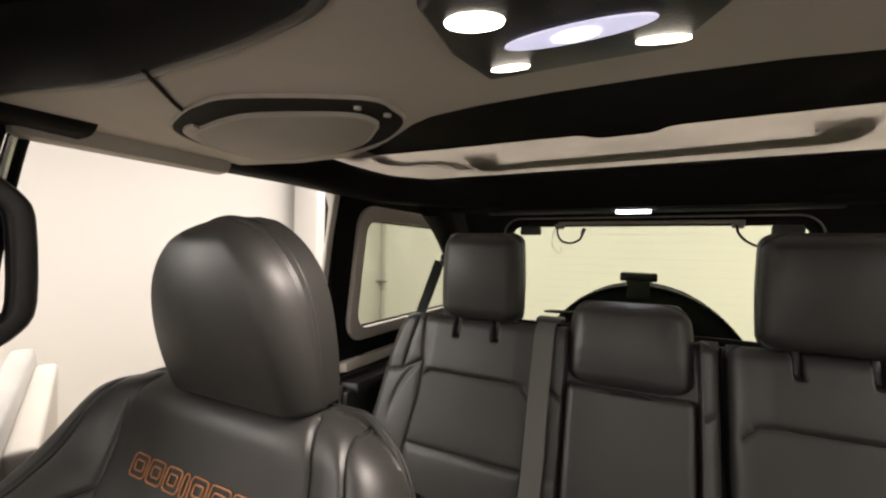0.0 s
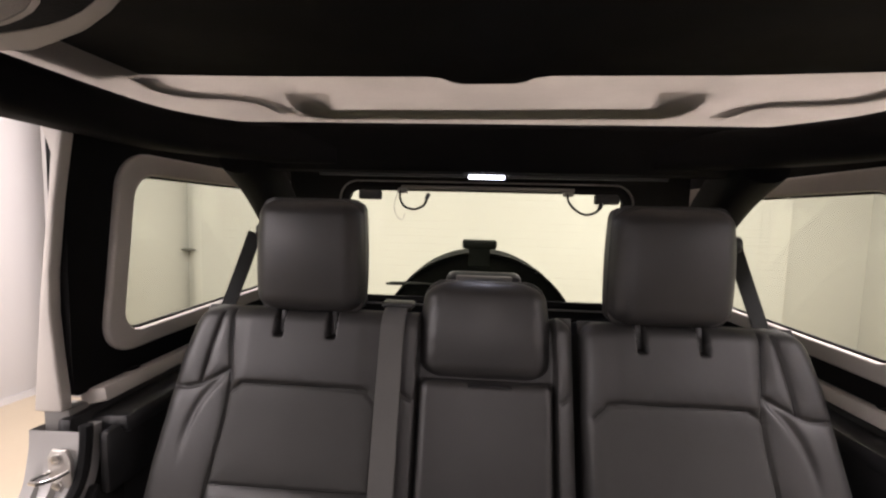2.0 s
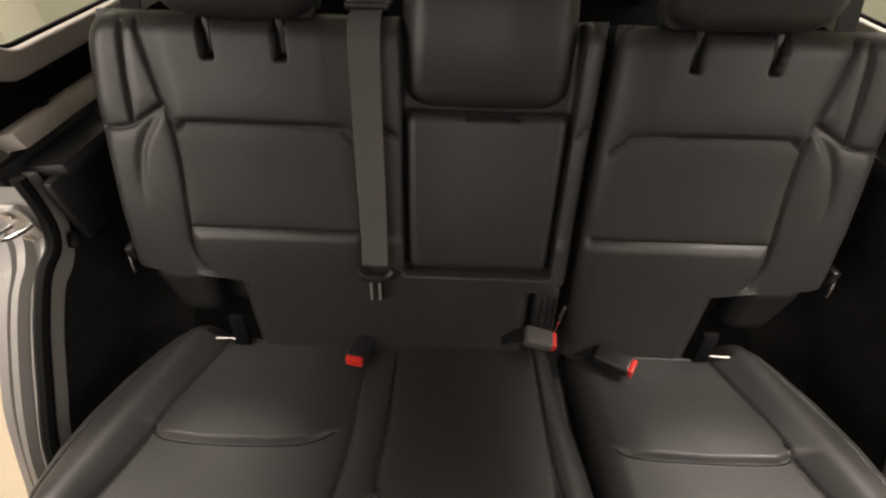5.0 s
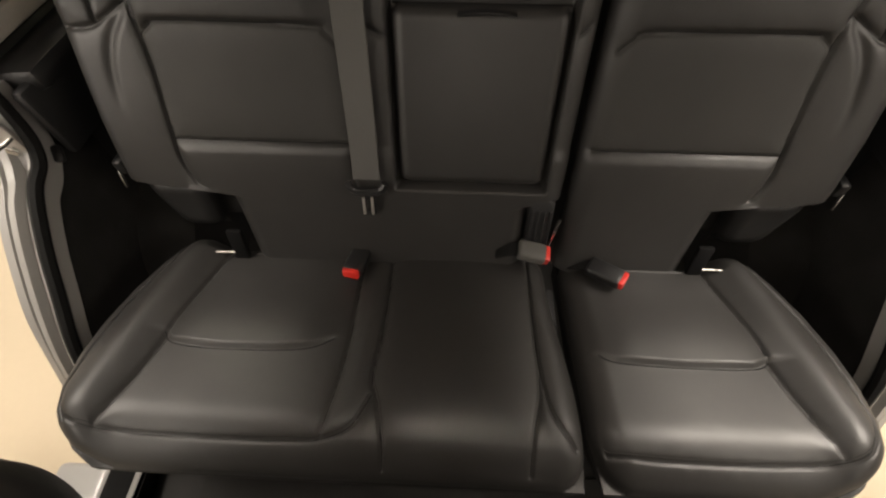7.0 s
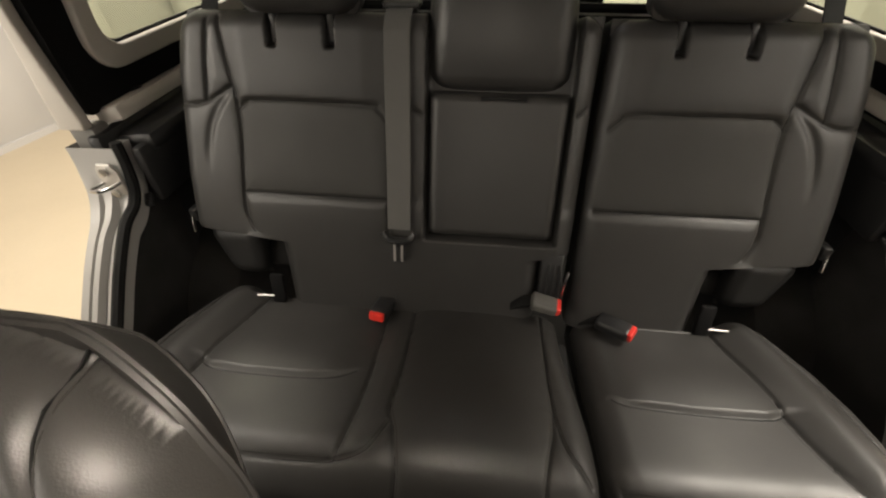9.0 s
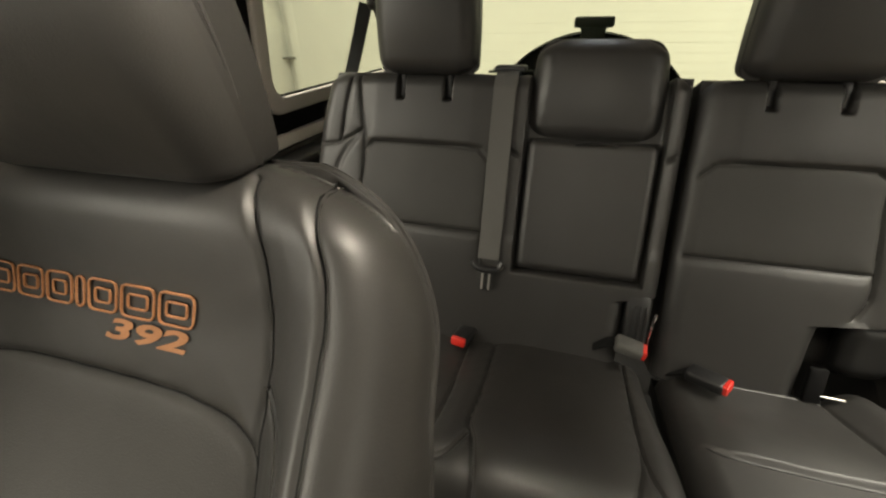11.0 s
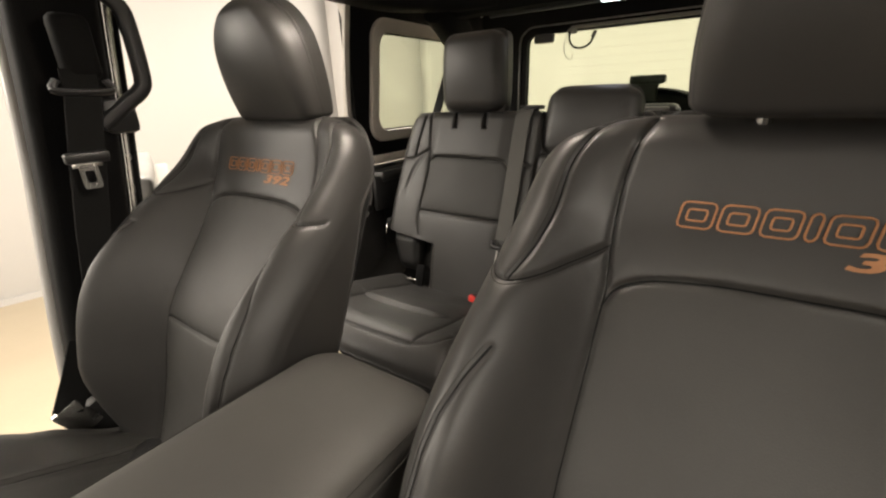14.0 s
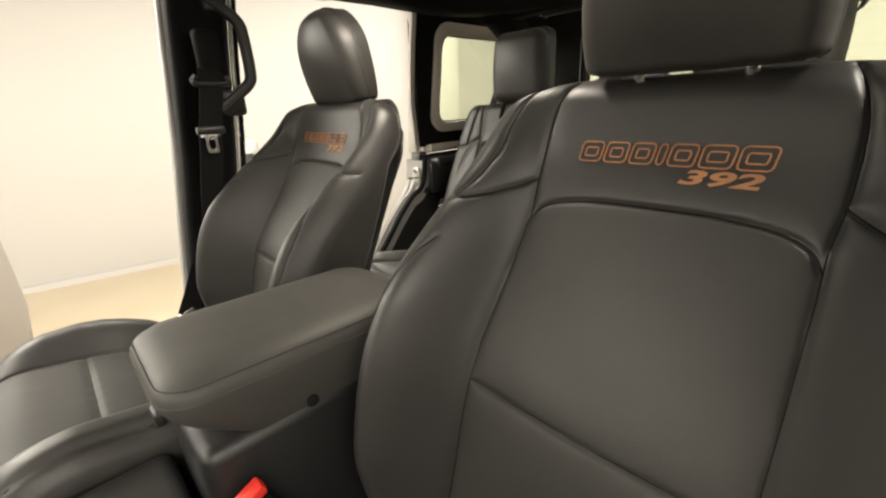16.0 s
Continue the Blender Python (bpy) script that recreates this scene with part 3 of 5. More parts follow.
pane = part("glass", prism([(a, 0.895 + b) for a, b in rounded(1.02, 0.415, 0.045, 6)], 0.004, upright @ pose(0, 0, 0.02)), GLASS, tail, "smoky tinted rear glass")
pane.visible_shadow = False
part("top_rail", box(0.62, 0.02, 0.012, pose(0.01, -0.03, 1.105), 0.004), PLASTIC_GREY, tail)
for hx in (-0.415, 0.435):
    part("glass_hinge", box(0.085, 0.03, 0.035, pose(hx, -0.025, 1.075), 0.008), PLASTIC, tail)
for hx in (-0.295, 0.30):
    part("cable_clip", box(0.035, 0.02, 0.02, pose(hx, -0.03, 1.092), 0.004), PLASTIC_GREY, tail)
for name, pts, r in (("demister_cable", [(-0.30, 1.725, 1.60), (-0.302, 1.72, 1.565), (-0.285, 1.715, 1.535), (-0.25, 1.715, 1.525), (-0.215, 1.715, 1.54), (-0.202, 1.718, 1.572)], 0.0042),
                     ("demister_cable", [(0.295, 1.725, 1.60), (0.30, 1.72, 1.565), (0.325, 1.715, 1.535), (0.36, 1.715, 1.52), (0.395, 1.715, 1.53), (0.41, 1.718, 1.55)], 0.0042)):
    cable = thing(name, pts[0][0], pts[0][1], pts[0][2], label="thin black cable looping below the rear glass rail", category="cable", group="rear glass cables")
    rel = [Vector(p) - Vector(pts[0]) for p in pts]
    part("lead", tube(rel, r, 8), RUBBER, cable)
    part("plug", box(0.014, 0.012, 0.026, Matrix.Translation(rel[-1]) @ pose(0, 0, 0, 0, 25, 0), 0.003), PLASTIC, cable)
thin = thing("earth_wire", -0.305, 1.725, 1.60, label="hair-thin grey wire hanging beside the cable", category="cable")
part("wire", tube([(0, 0, 0), (-0.02, 0, -0.06), (-0.01, 0, -0.10), (0.012, 0, -0.115), (0.02, 0, -0.09)], 0.0016, 6), PLASTIC_GREY, thin)
motor = thing("wiper_motor_cover", -0.0, 1.735, 1.19, label="rounded black wiper motor cover under the rear glass", category="cover")
part("cover", box(0.27, 0.07, 0.13, pose(0.01, -0.02, 0.05), 0.03, 4), PLASTIC, motor)
part("brow", box(0.20, 0.075, 0.02, pose(0.01, -0.022, 0.095), 0.008), PLASTIC_GREY, motor)
arm_at = pose(-0.35, 0.04, 0.735)
arm = part("wiper_arm", tube([arm_at @ Vector(p) for p in ((0, 0, 0.002), (0.12, 0, 0.003), (0.28, 0.0, -0.01), (0.36, 0.0, -0.03))], 0.006, 8), PLASTIC, tail, "black rear wiper arm")
part("wiper_blade", box(0.27, 0.010, 0.008, arm_at @ pose(0.12, -0.008, 0.0), 0.002), RUBBER, arm)

# spare wheel behind the glass
spare = thing("spare_wheel", 0, 1.98, 0.95, label="black spare wheel hung behind the rear glass", category="wheel")
rows = [(0.21, -0.10), (0.30, -0.135), (0.36, -0.13), (0.398, -0.105), (0.412, -0.06), (0.414, 0.0), (0.412, 0.06), (0.398, 0.105), (0.36, 0.13), (0.30, 0.135), (0.21, 0.10)]
bm = bmesh.new()
turns = [[bm.verts.new((r * math.cos(a), y, r * math.sin(a))) for r, y in rows] for a in np.linspace(0, 2 * math.pi, 72, endpoint=False)]
for a, b in zip(turns, turns[1:] + turns[:1]):
    for j in range(len(rows) - 1):
        bm.faces.new((a[j], a[j + 1], b[j + 1], b[j]))
tyre = part("tyre", bm, RUBBER, spare)
bm = bmesh.new()
for k in range(48):
    for y, dz in ((-0.085, 0), (0.0, 0.5), (0.085, 0)):
        box(0.0505, 0.078, 0.008, pose(0, 0, 0, 0, (k + dz) * 7.5, 0) @ pose(0, y, 0.4075), 0.002, 1, bm)
part("tread_blocks", bm, RUBBER, tyre, "chunky tread blocks")
part("rim", prism(circle(0.215, 32), 0.16, pose(0, 0.08, 0, 90, 0, 0), 0.02), PLASTIC, spare)
brake = thing("brake_lamp_bracket", -0.006, 1.86, 1.36, label="black brake lamp bracket over the spare wheel", category="bracket")
part("stem", prism([(-0.045, -0.10), (0.045, -0.10), (0.04, 0.0), (0.05, 0.03), (-0.05, 0.03), (-0.04, 0.0)], 0.03, pose(0, 0.02, 0, 90, 0, 0), 0.004), PLASTIC, brake)
part("lamp_housing", box(0.135, 0.05, 0.035, pose(0, 0.0, 0.035), 0.008), PLASTIC, brake)


# ---- roll cage, sound bar, roof lamps ----
cage = thing("roll_cage", 0, 0, 0, label="black padded roll bars under the roof", category="roll bar")
cross = [(1.140, 1.705), (1.130, 1.696), (1.140, 1.668), (1.158, 1.635), (1.185, 1.607), (1.235, 1.606), (1.26, 1.625), (1.26, 1.705)]
bm = bmesh.new()
prism(cross, 1.28, Matrix(((0, 0, 1, -0.64), (1, 0, 0, 0), (0, 1, 0, 0), (0, 0, 0, 1))), 0.0, bm=bm)
part("rear_crossbar", bevelled(bm, 0.008), PADDING, cage)
part("crossbar_lip", box(0.84, 0.012, 0.01, pose(0.0, 1.242, 1.604), 0.003), PLASTIC, cage)
for s in (-1, 1):
    part("side_rail", sweep(spline([(0.695 * s, 0.45, 1.668), (0.700 * s, 0.70, 1.672), (0.693 * s, 0.90, 1.667), (0.662 * s, 1.02, 1.662), (0.585 * s, 1.105, 1.660), (0.47 * s, 1.165, 1.657), (0.36 * s, 1.196, 1.657)], 6), rounded(0.098, 0.078, 0.03)), PADDING, cage)
    part("front_side_rail", sweep(spline([(0.655 * s, 0.3, 1.668), (0.65 * s, 0.0, 1.675), (0.62 * s, -0.5, 1.66)], 6), rounded(0.12, 0.085, 0.03)), PADDING, cage)
    part("rear_bar", sweep(spline([(0.565 * s, 1.15, 1.645), (0.580 * s, 1.29, 1.57), (0.595 * s, 1.45, 1.43), (0.60 * s, 1.62, 1.20), (0.60 * s, 1.70, 0.9)], 6), rounded(0.125, 0.095, 0.04), up=(1, 0, 0)), PADDING, cage)

bar = thing("sound_bar", 0, 0.42, 1.622, label="grey-brown moulded overhead sound bar across the cabin", category="sound bar")
back = [(0.42, 0.160), (0.34, 0.125), (0.295, 0.098), (0.262, 0.074), (0.225, 0.046), (0.19, 0.029), (0.13, 0.018), (0.05, 0.013)]
front = [(0.69, -0.225), (0.56, -0.216), (0.48, -0.196), (0.41, -0.180), (0.28, -0.178), (0.20, -0.184), (0.15, -0.195), (0.12, -0.225), (0.11, -0.26)]
pts = [(-0.71, 0.0), *[(-u, w) for u, w in front], *front[::-1], (0.71, 0.0), (0.70, 0.13), (0.54, 0.165), *back, *[(-u, w) for u, w in back[::-1]], (-0.54, 0.165), (-0.70, 0.13)]
part("housing", bevelled(prism(pts, 0.10, pose(0, 0, 0.018), 0), 0.010), SOUND_PAD, bar)
for s in (-1, 1):
    # black strip laid over the housing's own front face to darken it
    part("front_face_strip", sweep(spline([(u * s, w - 0.004, 0.068) for u, w in front], 3), rounded(0.012, 0.104, 0.004, 2)), PLASTIC, bar, "black strip along the front face")
    part("end_drop", box(0.055, 0.30, 0.05, pose(0.675 * s, -0.04, 0.02, 0, -8 * s, 0), 0.018), SOUND_PAD, bar, "pale end moulding above the door")
    part("panel_gap", tube([(0.36 * s, -0.19, 0.016), (0.42 * s, -0.13, 0.0165), (0.44 * s, -0.105, 0.0165)], 0.0022, 6), RUBBER, bar)
    rim_line = [(0.52, -0.074), (0.45, -0.106), (0.40, -0.118), (0.34, -0.117), (0.225, -0.062), (0.213, -0.02), (0.23, 0.025), (0.30, 0.08), (0.40, 0.112), (0.545, 0.118), (0.575, 0.08), (0.56, -0.01)]
    cloth_line = [(0.500, -0.060), (0.455, -0.072), (0.40, -0.080), (0.35, -0.074), (0.262, -0.035), (0.250, 0.0), (0.270, 0.025), (0.325, 0.070), (0.41, 0.098), (0.530, 0.100), (0.555, 0.070), (0.540, -0.02)]
    rim_ring, cloth_ring = ([(p.x, p.y) for p in spline([(a * s, b, 0) for a, b in line], 4, True)] for line in (rim_line, cloth_line))

    def grown(line, k):
        cx, cy = sum(a for a, b in line) / len(line), sum(b for a, b in line) / len(line)
        return [(cx + (a - cx) * k, cy + (b - cy) * k) for a, b in line]
    pod = part("speaker_pod", ring_plate(rim_ring, cloth_ring, -0.005, pose(0, 0, 0.020)), PADDING, bar, "black speaker pod rim")
    part("pod_lip", ring_plate(grown(rim_ring, 1.012), grown(rim_ring, 0.995), -0.006, pose(0, 0, 0.020)), SOUND_PAD, pod)
    flank = [(p.x, p.y) for p in spline([(a * s, b, 0) for a, b in ((0.470, -0.078), (0.515, -0.064), (0.545, -0.012), (0.562, 0.068), (0.540, 0.104), (0.500, 0.104), (0.515, 0.05), (0.495, -0.03))], 4, True)]
    part("pod_flank", bevelled(prism(flank, -0.008, pose(0, 0, 0.019)), 0.002), SOUND_PAD, pod, "pale moulded flank of the speaker pod")
    part("grille_lip", ring_plate(grown(cloth_ring, 1.0), grown(cloth_ring, 0.965), -0.012, pose(0, 0, 0.022)), SOUND_PAD, pod)
    part("speaker_grille", prism(grown(cloth_ring, 0.97), -0.009, pose(0, 0, 0.019), 0.003), GRILLE, pod, "grey cloth speaker grille")
    for k in (0.0, 1.0):
        part("pod_stud", prism(circle(0.0045, 12), -0.004, pose((0.243 - 0.016 * k) * s, -0.045 + 0.032 * k, 0.016), 0.001), ZINC, pod)
dome = thing("dome_console", -0.01, 0.302, 1.641, label="black dome lamp console with lit lenses", category="dome lamp")
part("bezel", bevelled(prism([(-0.088, 0.0), (-0.082, -0.06), (-0.05, -0.085), (0.05, -0.085), (0.08, -0.06), (0.085, 0.01), (0.06, 0.055), (-0.078, 0.055)], -0.012, pose(0, 0, 0.002)), 0.004), PLASTIC, dome)


def oval(w, h, k=24):
    return [(w / 2 * math.cos(2 * math.pi * i / k), h / 2 * math.sin(2 * math.pi * i / k)) for i in range(k)]


part("centre_lens", prism(oval(0.096, 0.024), -0.0025, pose(0.0, 0.004, -0.009), 0.0008), LENS_DIM, dome, "milky oval centre lens")
part("centre_bulb", prism(oval(0.030, 0.014), -0.001, pose(0.0, 0.004, -0.0115), 0.0003), LENS, dome)
for lx, ly, w, hh, r in ((-0.054, 0.036, 0.030, 0.009, 8), (0.051, 0.036, 0.034, 0.010, 14), (-0.055, -0.035, 0.038, 0.022, 20), (0.055, -0.035, 0.038, 0.022, -20)):
    part("reading_lens", prism(oval(w, hh), -0.0025, pose(lx, ly, -0.009, 0, 0, r), 0.0008), LENS, dome, "bright reading lamp lens")
cargo = thing("cargo_lamp", -0.007, 1.215, 1.611, label="slim bright cargo lamp under the rear crossbar", category="lamp")
part("lens", box(0.085, 0.018, 0.010, pose(0, 0, -0.012), 0.004), LENS_COOL, cargo)
part("bezel", box(0.11, 0.026, 0.010, pose(0, 0, -0.004), 0.003), PLASTIC, cargo)


# ---- door pillars with their belts, open doors ----
def b_pillar(s, tag):
    post = thing("pillar_" + tag, 0.68 * s, 0.11, 0.5, label="black padded pillar between the doors", category="pillar", kind="structure")
    line = spline([(0, -0.09, 0.0), (0, -0.055, 0.36), (0, 0.005, 0.76), (-0.006 * s, 0.04, 1.05), (-0.02 * s, 0.06, 1.17)], 6)
    part("pillar_trim", sweep(line, rounded(0.065, 0.125, 0.018), up=(0, 1, 0)), PADDING, post)
    part("pillar_skin", sweep([p + Vector((0.045 * s, -0.045, 0)) for p in line], rounded(0.03, 0.05, 0.01), up=(0, 1, 0)), PAINT, post, "silver painted outer pillar skin")
    for k, mat in ((0.070, RUBBER), (0.082, STEEL), (0.093, RUBBER)):
        part("door_seal", sweep([p + Vector((0.005 * s, k, 0)) for p in line[8:]], circle(0.0055, 8), up=(0, 1, 0)), mat, post)
    grab = thing("grab_handle", 0.64 * s, 0.20, 1.46, label="black grab handle fixed to the door pillar", category="handle")
    part("grip", sweep(spline([(0, -0.04, 0.125), (-0.003 * s, 0.0, 0.100), (-0.006 * s, 0.030, 0.074), (-0.006 * s, 0.039, 0.045), (-0.006 * s, 0.041, -0.045), (-0.006 * s, 0.030, -0.072), (-0.003 * s, 0.004, -0.092), (0, -0.045, -0.130)], 3), rounded(0.026, 0.024, 0.007), up=(1, 0, 0)), PLASTIC, grab)
    part("upper_mount", box(0.03, 0.05, 0.05, pose(0.006 * s, -0.015, 0.115), 0.01), PLASTIC, grab)
    part("lower_mount", box(0.03, 0.055, 0.06, pose(0.006 * s, -0.01, -0.115), 0.01), PLASTIC, grab)
    belt = thing("seat_belt", 0.602 * s, 0.13, 1.45, label="black front seat belt hanging down the pillar", category="seat belt")
    part("guide_cover", box(0.035, 0.055, 0.10, pose(0, 0.01, 0.005), 0.014, 3), PADDING, belt)
    part("guide_loop", tube([(-0.014 * s, -0.032, -0.045), (-0.018 * s, -0.036, -0.062), (-0.018 * s, 0.036, -0.062), (-0.014 * s, 0.034, -0.045)], 0.006, 8), PLASTIC, belt)
    part("webbing", sweep([(-0.014 * s, 0.0, -0.03), (-0.018 * s, -0.004, -0.07), (-0.030 * s, -0.026, -0.155), (-0.012 * s, -0.05, -0.30), (0.005 * s, -0.10, -0.62)], rounded(0.003, 0.050, 0.001, 1), up=(0, 1, 0)), WEB_BLACK, belt)
    part("tongue_cap", box(0.014, 0.062, 0.018, pose(-0.034 * s, -0.030, -0.165), 0.005), PLASTIC, belt)
    part("tongue", ring_plate([(a, b) for a, b in rounded(0.026, 0.040, 0.006)], [(a, b) for a, b in rounded(0.013, 0.020, 0.003)], 0.003, Matrix(((0, 0, 1, -0.036 * s), (1, 0, 0, -0.034), (0, 1, 0, -0.196), (0, 0, 0, 1)))), STEEL, belt, "bright steel belt tongue")
    part("tongue_neck", box(0.003, 0.042, 0.008, pose(-0.0345 * s, -0.033, -0.177), 0.001), STEEL, belt)


b_pillar(-1, "west")
b_pillar(1, "east")


def open_door(s, hinge, far, z0, z1, mat_label):
    door = thing("open_door", hinge[0] * s, hinge[1], z0, label=mat_label, category="car door", group="open doors")
    d = Vector((far[0] - hinge[0], far[1] - hinge[1]))
    L = d.length
    turn = Matrix(((d.x / L * s, 0, -d.y / L * s, 0), (d.y / L, 0, d.x / L, 0), (0, 1, 0, 0), (0, 0, 0, 1)))
    outline = [(0, 0), (L - 0.10, 0), (L - 0.03, 0.06), (L, 0.18), (L, z1 - z0 - 0.16), (L - 0.03, z1 - z0 - 0.05), (L - 0.10, z1 - z0), (0, z1 - z0)]
    part("door_skin", bevelled(prism(outline, 0.05, turn), 0.014), DOOR_PAINT, door, "grey painted door skin")
    inner = [(0.04, 0.04), (L - 0.12, 0.04), (L - 0.05, 0.2), (L - 0.05, z1 - z0 - 0.18), (L - 0.12, z1 - z0 - 0.04), (0.04, z1 - z0 - 0.04)]
    part("door_card", bevelled(prism(inner, 0.045, turn @ pose(0, 0, 0.048 if s < 0 else -0.043)), 0.012), WINDOW_TRIM, door, "pale grey inner door card")


open_door(-1, (0.80, 0.22), (1.50, 0.50), 0.55, 1.21, "open grey rear door with a grey card")
open_door(-1, (0.85, -0.80), (1.42, -0.40), 0.55, 1.13, "open grey front door with rounded rear edge")
open_door(1, (0.80, 0.22), (1.50, 0.50), 0.55, 1.21, "open grey rear door with a grey card")


# ---- rear bench ----
RECLINE = 71.0          # degrees from the floor
BACK = pose(0, 0.838, 0.80, RECLINE)


def slot_dent(slots, u, v):
    d = 0.0
    for s in slots:
        d = d + 0.022 * smooth_step(0.010, 0.006, np.abs(u - s)) * smooth_step(0.486, 0.494, v)
    return d


def rear_seams(a, b, o):
    """Seams of one seat's back: a inner edge of the insert, b its outer seam, o the outer side (signs follow the side)."""
    k = 1 if b > a else -1
    return [
        bend([(b - 0.014 * k, 0.137), (b + 0.001 * k, 0.172), (b, 0.22), (b - 0.012 * k, 0.332), (b - 0.013 * k, 0.398), (b - 0.003 * k, 0.466), (b + 0.004 * k, 0.55)]),
        [(a, 0.220), (b, 0.220)],
        bend([(a, 0.370), (a + 0.016 * k, 0.386), (a + 0.045 * k, 0.396), (b - 0.06 * k, 0.399), (b - 0.03 * k, 0.392), (b - 0.012 * k, 0.378)], 4),
        bend([(b - 0.010 * k, 0.424), (b + 0.022 * k, 0.405), (b + 0.05 * k, 0.391), (b + 0.075 * k, 0.386), (o, 0.386)], 4),
        bend([(b + 0.046 * k, 0.393), (b + 0.037 * k, 0.465), (b + 0.024 * k, 0.53)], 4),
    ]


def bolster_crease(b, k, u, v):
    """The soft fold that runs down the side bolster, without a seam."""
    line = bend([(b + 0.062 * k, 0.25), (b + 0.059 * k, 0.295), (b + 0.045 * k, 0.348), (b + 0.024 * k, 0.384), (b - 0.004 * k, 0.414)], 4)
    return -0.0042 * np.exp(-((seam_distance([line], u, v) / 0.0075) ** 2)) * smooth_step(0.24, 0.34, v)


def outer_side(v):
    """Half width of the bench back at height v, with the cutout at its foot."""
    full = np.interp(v, (0.10, 0.16, 0.25, 0.34, 0.44, 0.50, 0.55), (0.630, 0.634, 0.630, 0.620, 0.609, 0.596, 0.578))
    inner = np.interp(v, (-0.04, 0.02, 0.08, 0.12), (0.430, 0.435, 0.440, 0.446))
    return inner + (full - inner) * smooth_step(0.114, 0.138, np.asarray(v, float))


def back_left_edges(v):
    return -outer_side(v), 0.105 + 0.058 * smooth_step(0.105, 0.125, v)


def back_left_depth(u, v):
    bay = smooth_step(-0.136, -0.131, u) * smooth_step(0.131, 0.126, u) * smooth_step(0.141, 0.146, v)
    step = 0.006 * smooth_step(0.392, 0.408, v) * smooth_step(-0.21, -0.25, u) * smooth_step(-0.50, -0.46, u)
    lower = 0.005 * smooth_step(0.224, 0.20, v) * smooth_step(-0.515, -0.485, u)
    return -0.036 * bay + step + lower - slot_dent((-0.407, -0.303), u, v) + bolster_crease(-0.505, -1, u, v)


bench_left = thing("rear_bench_back", -0.2, 0.838, 0.80, label="black leather wide rear seat back with fold-down armrest", category="seat back")


def local(ob, m):
    return Matrix.Translation(-ob.location) @ m


pad = Pad(local(bench_left, BACK), -0.04, 0.548, back_left_edges, back_left_depth, rear_seams(-0.205, -0.505, -0.62) + [[(-0.205, 0.14), (-0.20, 0.55)], bend([(-0.20, 0.415), (-0.165, 0.396), (-0.14, 0.384)], 3), bend([(0.176, 0.415), (0.155, 0.404), (0.136, 0.392)], 3)], thick=0.10, rim=0.035, foot=0.004)


def back_region(side, a, b):
    def region(u, v):
        k = np.zeros(np.shape(u), int)
        inside = (side * u > a) & (side * u < b)
        k[inside & (v > 0.397)] = 1
        k[inside & (v <= 0.397) & (v > 0.220)] = 2
        k[inside & (v <= 0.220)] = 3
        k[(side * u >= b) & (v > 0.385)] = 4
        k[(side * u >= b) & (v <= 0.385)] = 5
        return k
    return region


NAMES = ("centre_surround", "upper_panel", "middle_panel", "lower_panel", "shoulder_panel", "side_bolster")
pad.build(bench_left, [LEATHER, LEATHER, INSERT, LEATHER, LEATHER, LEATHER], SHADED_SHELL, back_region(-1, 0.205, 0.505), NAMES)
for line in pad.seams[:1]:
    pad.stitch(line, bench_left, 0.004)
pad.stitch(pad.seams[4], bench_left, 0.003)


def back_right_edges(v):
    return 0.176 + 0 * np.asarray(v), outer_side(v) - 0.004


def back_right_depth(u, v):
    step = 0.006 * smooth_step(0.392, 0.408, v) * smooth_step(0.20, 0.25, u) * smooth_step(0.50, 0.46, u)
    return step + 0.005 * smooth_step(0.224, 0.20, v) * smooth_step(0.505, 0.475, u) - slot_dent((0.282, 0.392), u, v) + bolster_crease(0.495, 1, u, v)


bench_right = thing("rear_bench_back", 0.38, 0.838, 0.80, label="black leather narrow rear seat back", category="seat back")
pad_r = Pad(local(bench_right, BACK), -0.04, 0.545, back_right_edges, back_right_depth, rear_seams(0.195, 0.495, 0.61), thick=0.10, rim=0.035, foot=0.004)
pad_r.build(bench_right, [LEATHER, LEATHER, INSERT, LEATHER, LEATHER, LEATHER], SHADED_SHELL, back_region(1, 0.19, 0.495), NAMES)
pad_r.stitch(pad_r.seams[4], bench_right, 0.003)
for owner, slots in ((bench_left, (-0.407, -0.303)), (bench_right, (0.282, 0.392))):
    for s in slots:
        part("headrest_guide", box(0.013, 0.05, 0.02, local(owner, BACK @ pose(s, 0.522, -0.014)), 0.004), PLASTIC, owner)


def rounded_edges(half, v0, v1, top, bottom, r, low=None):
    """Edges of a rounded block: half width, less at top and bottom by those amounts, corners of radius r."""
    def edges(v):
        v = np.asarray(v, float)
        t = np.clip((v - v0) / (v1 - v0), 0, 1)
        w = half - bottom * (1 - t) ** 2 - top * t ** 2
        for e, q in ((v - v0, low or r), (v1 - v, r)):
            a = np.clip(1 - e / q, 0, 1)
            w = w - q * (1 - np.sqrt(1 - a * a)) * 0.85
        return -w, w
    return edges


